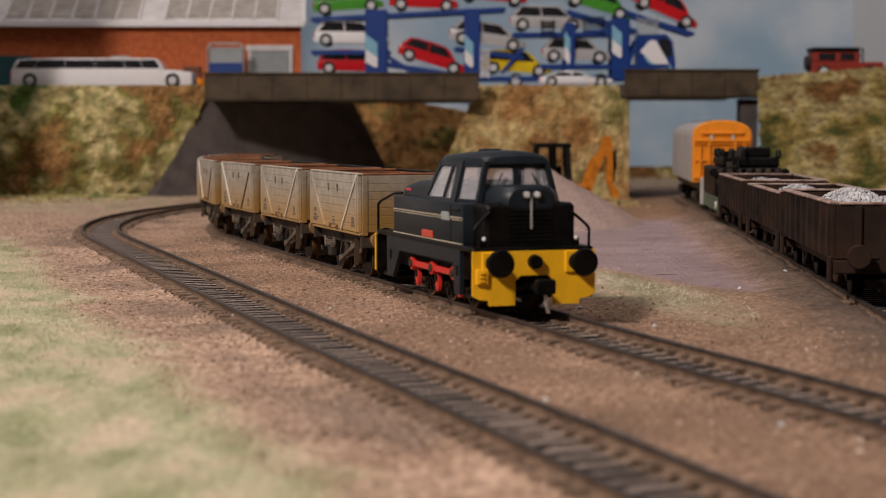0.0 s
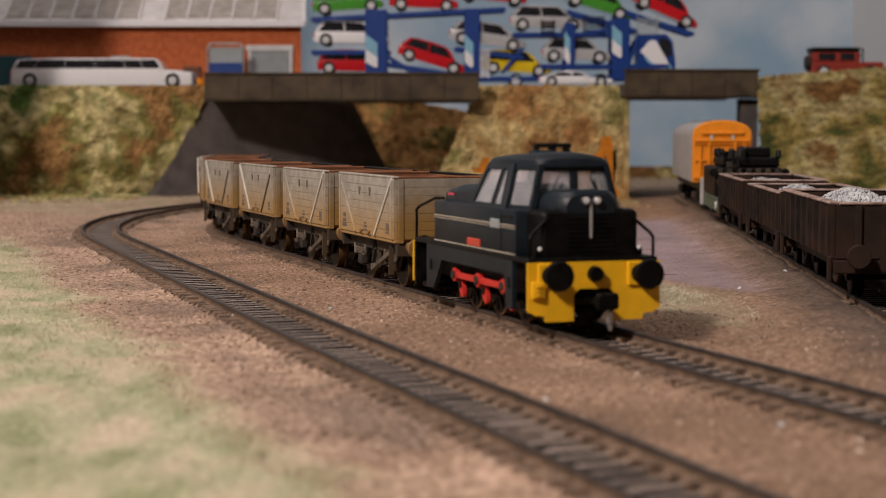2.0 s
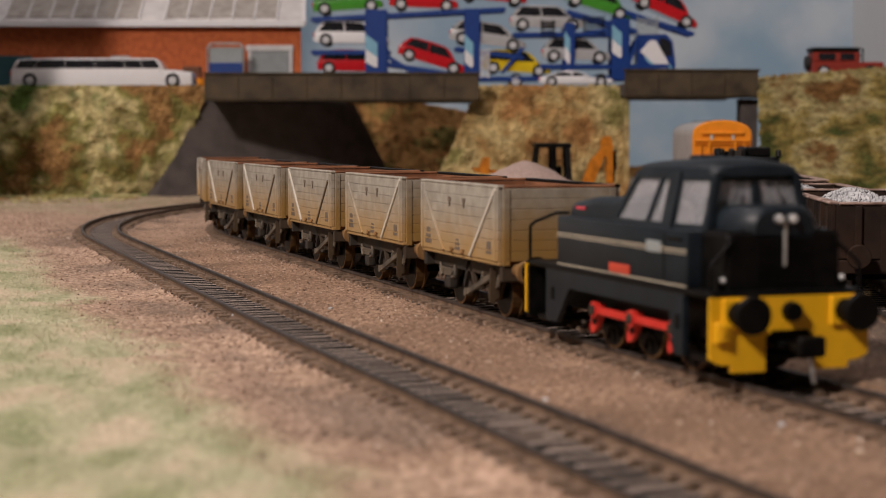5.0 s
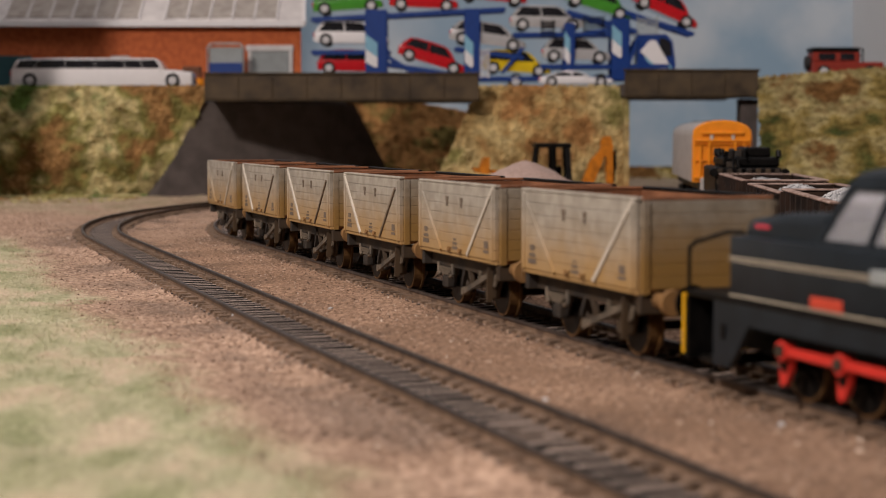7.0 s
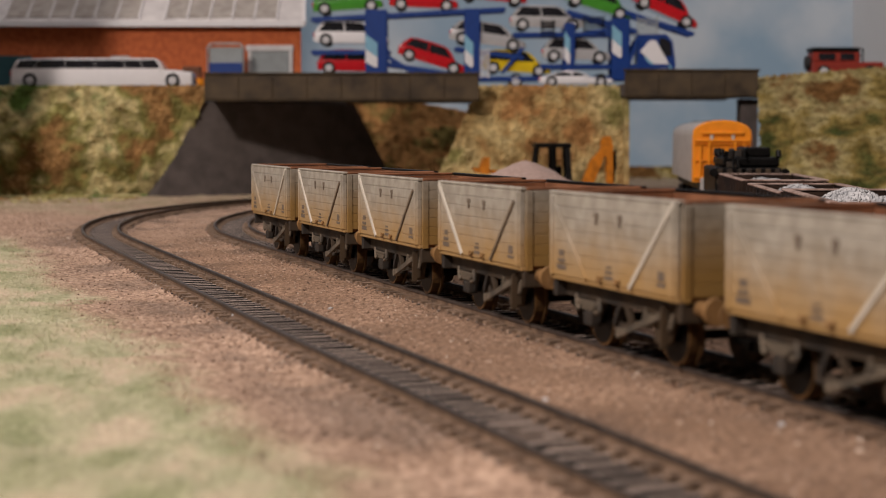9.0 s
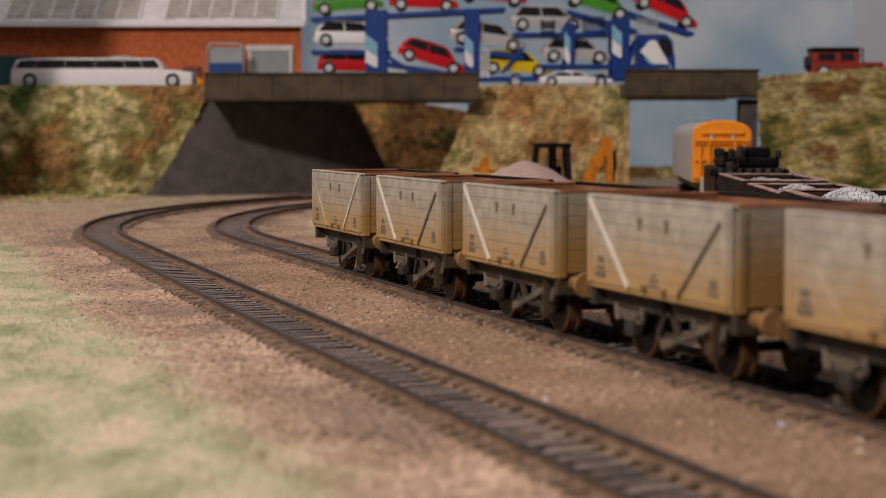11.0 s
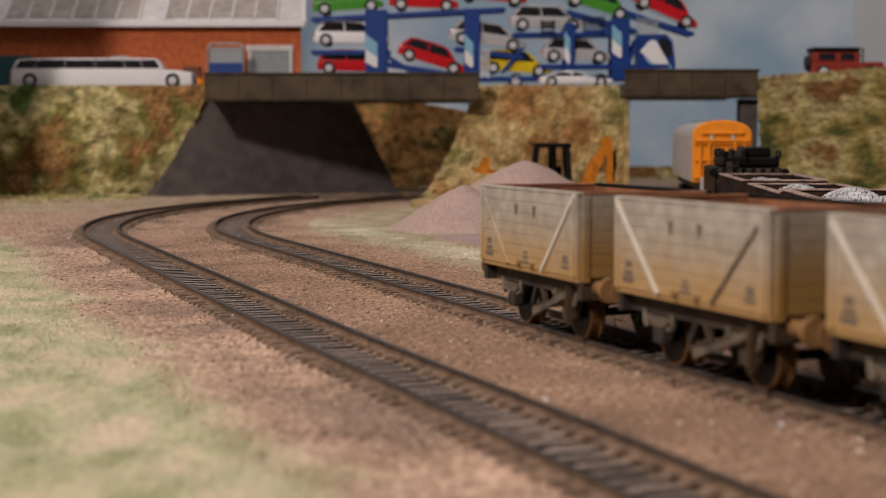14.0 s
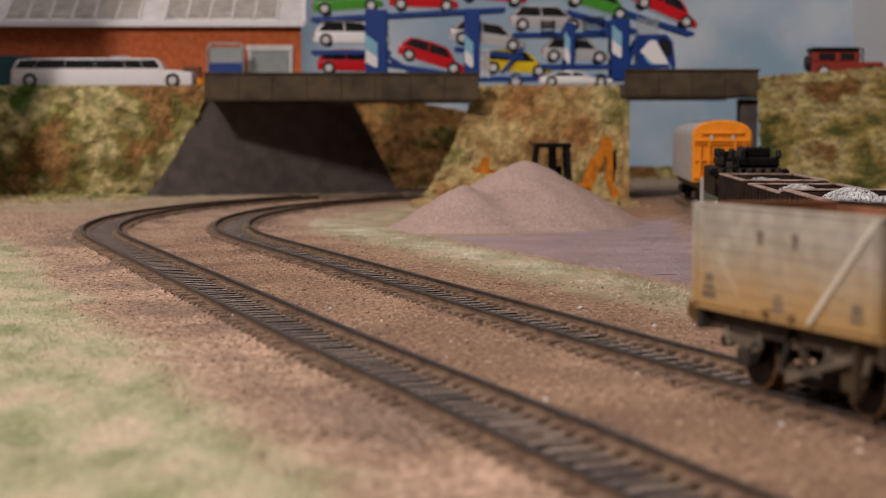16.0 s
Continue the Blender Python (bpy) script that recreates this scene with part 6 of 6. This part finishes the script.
# ---- warehouse ----
def warehouse():
    x0, x1, y0, y1, g, eave = -520, -121, 1468, 1532, 83.6, 138.5
    t = thing("warehouse", at(0, 0, 0), "orange brick model warehouse with a pale roof and skylights", "building")
    bm = B()
    prism(bm, [(x0, y0), (x1, y0), (x1 - 7, y1), (x0, y1)], g, eave, "z")
    wall = part("wall", bm, BRICK, t, "orange brick wall")
    for k in range(17):
        z = g + 2 + k * 3.2
        bm = B()
        box(bm, x0, x1 + 0.1, y0 - 0.12, y0 + 0.1, z, z + 2.6)
        part("brick_course", bm, BRICK, wall)
    pitch = math.radians(34)
    bm = B()
    run = 70
    loft(bm, [[(x0 - 4, y0 - 7, eave - 0.5), (x1 + 3, y0 - 7, eave - 0.5), (x1 + 3, y0 - 7, eave + 2.6), (x0 - 4, y0 - 7, eave + 2.6)],
              [(x0 - 4, y0 - 7 + run, eave - 0.5 + run * math.tan(pitch)), (x1 - 4, y0 - 7 + run, eave - 0.5 + run * math.tan(pitch)), (x1 - 4, y0 - 7 + run, eave + 2.6 + run * math.tan(pitch)), (x0 - 4, y0 - 7 + run, eave + 2.6 + run * math.tan(pitch))]])
    roof = part("roof", bm, ROOF, t, "pale grey sheet roof")
    bm = B()
    prism(bm, [(y0 + 2, eave + 0.1), (y1, eave + 0.1), (y1, eave + 40)], x1 - 12, x1 - 8, "x")
    part("gable", bm, BRICK, t)
    bm = B()
    box(bm, x0, x1 - 8, y1 - 3, y1, eave, eave + 41)
    part("back_wall", bm, BRICK, t)
    bm = B()
    box(bm, x0 - 4, x1 + 4, y0 - 9, y0 - 6.9, eave - 1.8, eave + 3.0, 0.4)
    part("gutter", bm, WHITE, t, "white gutter")
    bm = B()
    bar(bm, (x1 + 3.6, y0 - 8, eave + 1), (x1 - 2, y0 - 7 + run, eave + 2 + run * math.tan(pitch)), 2.4, 4.0)
    part("verge_board", bm, WHITE, t, "white verge board")
    # skylights in two runs
    def on_roof(x, u, lift):
        return (x, y0 - 7 + u * math.cos(pitch) - lift * math.sin(pitch), eave + 2.6 + u * math.sin(pitch) + lift * math.cos(pitch))
    SKYL = material("skylight_sheet", [(0.30, 0.27, 0.24), (0.42, 0.39, 0.35)], 120, 0.35, 0, 0.05)
    for a, b, n in ((-236, -141, 5), (-372, -258, 6), (-480, -386, 5)):
        for k in range(n):
            w = (b - a) / n
            bm = B()
            u0, u1 = 6.0, 50.0
            p0, p1 = a + k * w + 1.0, a + (k + 1) * w - 1.0
            loft(bm, [[on_roof(p0, u0, 0.1), on_roof(p1, u0, 0.1), on_roof(p1, u1, 0.1), on_roof(p0, u1, 0.1)], [on_roof(p0, u0, 1.2), on_roof(p1, u0, 1.2), on_roof(p1, u1, 1.2), on_roof(p0, u1, 1.2)]])
            part("skylight", bm, SKYL, roof, "grey translucent skylight")
        for k in range(n + 1):
            x = a + k * (b - a) / n
            bm = B()
            bar(bm, on_roof(x, 2, 1.2), on_roof(x, 54, 1.2), 1.5, 1.8)
            part("glazing_bar", bm, WHITE, roof)
    # roller shutter with pale frame
    bm = B()
    box(bm, -163, -131, y0 - 1.4, y0 - 0.3, g, g + 33)
    d = part("roller_door", bm, SHUTTER, t, "grey roller shutter door")
    for k in range(14):
        bm = B()
        box(bm, -162.5, -131.5, y0 - 2.0, y0 - 1.3, g + 1 + k * 2.25, g + 2.9 + k * 2.25, 0.2)
        part("slat", bm, SHUTTER, d)
    for a, b, c, e in ((-166, -163, g, g + 34), (-131, -128, g, g + 34), (-167.5, -127.5, g + 33, g + 38)):
        bm = B()
        box(bm, a, b, y0 - 2.8, y0 - 0.2, c, e, 0.3)
        part("door_frame", bm, ROOF, d)
    bm = B()
    box(bm, -350 - 60, -350, y0 - 1.6, y0 - 0.2, g, g + 29, 0.3)
    part("double_door", bm, paint("teal_door", (0.02, 0.07, 0.08), 0.5), t, "dark teal double door")
    bm = B()
    box(bm, -283, -267, y0 - 1.6, y0 - 0.2, g + 22, g + 29, 0.3)
    part("vent_box", bm, GREYVAN, t, "small grey wall vent")
    # bin beside the door and a glazed shelter
    s = thing("bus_shelter", at(-182, 1444, g), "small glazed shelter with a blue panel", "shelter")
    bm = B()
    box(bm, -14, 14, -3, 3, 0, 22, 0.4)
    part("panel", bm, BLUE, s, "blue panel")
    bm = B()
    box(bm, -14, 14, -0.6, 0.6, 22.05, 35, 0.2)
    part("glazing", bm, SHUTTER, s)
    bm = B()
    wire(bm, [(-15, -3, 0), (-15, -3, 35), (-12, -3, 38), (12, -3, 38), (15, -3, 35), (15, -3, 0)], 0.8)
    part("frame", bm, STEEL, s)
    b = thing("crate", at(-207, 1416, g), "dark crate with an orange drum beside it", "crate")
    bm = B()
    box(bm, -7, 8, -5, 5, 0, 18, 0.6)
    part("crate_body", bm, material("crate_brown", [(0.10, 0.04, 0.02), (0.2, 0.08, 0.04)], 100, 0.8), b)
    bm = B()
    rod(bm, (8, -7, 0.1), (8, -7, 8), 4)
    part("drum", bm, ORANGE, b, "orange drum")


warehouse()


# ---- digger ----
def digger():
    t = thing("backhoe_digger", at(81, 1225, -3.8, 0, 0, 3) @ Matrix.Diagonal((0.92, 0.92, 0.92, 1)), "orange-yellow model backhoe digger parked behind the sand heap", "digger")
    bm = B()
    box(bm, -42, 12, -9, 9, 9, 17, 1.2, 2)
    part("chassis", bm, DIGGER, t)
    bm = B()
    box(bm, -44, -20, -8, 8, 15, 27, 2.0, 2)
    part("bonnet", bm, DIGGER, t)
    # cab: posts, roof, glass
    for x, xt, w in ((-19, -15.5, 2.4), (-3, -3.5, 4.4), (9.5, 7.5, 3.6)):
        for y in (-10.5, 10.5):
            bm = B()
            bar(bm, (x, y, 15), (xt, y * 0.92, 45), 2.2, w)
            part("cab_post", bm, BLACK, t)
    bm = B()
    box(bm, -18, 10.5, -11.5, 11.5, 44.2, 47.8, 1.2, 2)
    part("cab_roof", bm, BLACK, t)
    bm = B()
    box(bm, -16, 10, -10, 10, 14, 18.5, 0.5)
    part("cab_floor", bm, BLACK, t)
    for y in (-9.6, 9.6):
        bm = B()
        box(bm, -15, 9.5, y - 0.1, y + 0.1, 18.6, 44.4)
        part("cab_glass", bm, CLEAR, t, "clear cab glazing")
    bm = B()
    box(bm, -4, 4, -4, 4, 18.6, 30, 1.2)
    part("seat", bm, BLACK, t)
    # backhoe: boom, dipper, bucket and rams
    bm = B()
    prism(bm, [(19.5, 7), (26.5, 7), (31, 22), (36.5, 35), (38.5, 42), (34.5, 43), (26, 34), (20, 18)], -2.6, 2.6)
    part("boom", bm, DIGGER, t)
    for y0, y1 in ((-4.2, -2.7), (2.7, 4.2)):
        bm = B()
        prism(bm, [(34.2, 40), (35.2, 50.5), (37.4, 53), (41.6, 53), (43.6, 46), (43.9, 16), (39.4, 15), (38.4, 37)], y0, y1)
        part("dipper_cheek", bm, DIGGER, t)
    bm = B()
    box(bm, 39.6, 43.4, -2.6, 2.6, 16, 44, 0.4)
    part("dipper", bm, DIGGER, t)
    bm = B()
    rod(bm, (45.4, 0, 42), (45.6, 0, 27), 1.5)
    rod(bm, (45.6, 0, 27), (44.8, 0, 17), 0.8)
    part("ram", bm, BLACK, t)
    bm = B()
    prism(bm, [(40.5, 15.5), (44, 16), (48.8, 9.5), (48, 5), (43, 5.5), (42, 10)], -5, 5)
    part("bucket", bm, DIGGER, t)
    bm = B()
    box(bm, 12, 24, -7, 7, 5, 16, 1.0)
    for y in (-9, 9):
        bar(bm, (18, y, 12), (20, y * 1.2, 0.4), 2.2, 2.6)
    part("stabiliser", bm, DIGGER, t)
    bm = B()
    for y in (-8, 8):
        bar(bm, (-24, y, 18), (-46, y, 25), 2, 3)
        bar(bm, (-46, y, 25), (-55, y, 27), 2, 3)
    part("loader_arm", bm, DIGGER, t)
    bm = B()
    prism(bm, [(-53, 24), (-63, 25), (-66, 29), (-60, 28.5), (-57, 36), (-53, 37)], -13, 13)
    part("loader_bucket", bm, DIGGER, t)
    for x, r in ((3, 9.5), (-34, 6.2)):
        for y in (-11, 11):
            car_wheel(t, x, y, r, 6)


digger()


# ---- motion ----
def motions():
    times = [k * 0.1 for k in range(161)]
    rows = []
    for t in times:
        rows.append((t, vehicle_pose(LOCO_S - travelled(t), 38)))
    walk(loco, rows)
    for k, w in enumerate(wagons):
        walk(w, [(t, vehicle_pose(FIRST_WAGON_S + WAGON_PITCH * k - travelled(t), 36)) for t in times])
        for ws in [c for c in w.children if c.name.startswith("wheelset")]:
            x = ws.location.x / M
            walk(ws, [(t, at(x, 0, WHEEL_R, 0, math.degrees(travelled(t) / WHEEL_R), 0)) for t in times])
    phase = 12.0
    for x, ws in zip(AXLES, loco_sets):
        walk(ws, [(t, at(x, 0, LOCO_R, 0, math.degrees(travelled(t) / LOCO_R) - phase, 0)) for t in times])
    for rd in rods:
        out = []
        for t in times:
            a = travelled(t) / LOCO_R - math.radians(phase)
            out.append((t, at(CRANK * math.sin(a), 0, LOCO_R + CRANK * math.cos(a))))
        walk(rd, out)


motions()
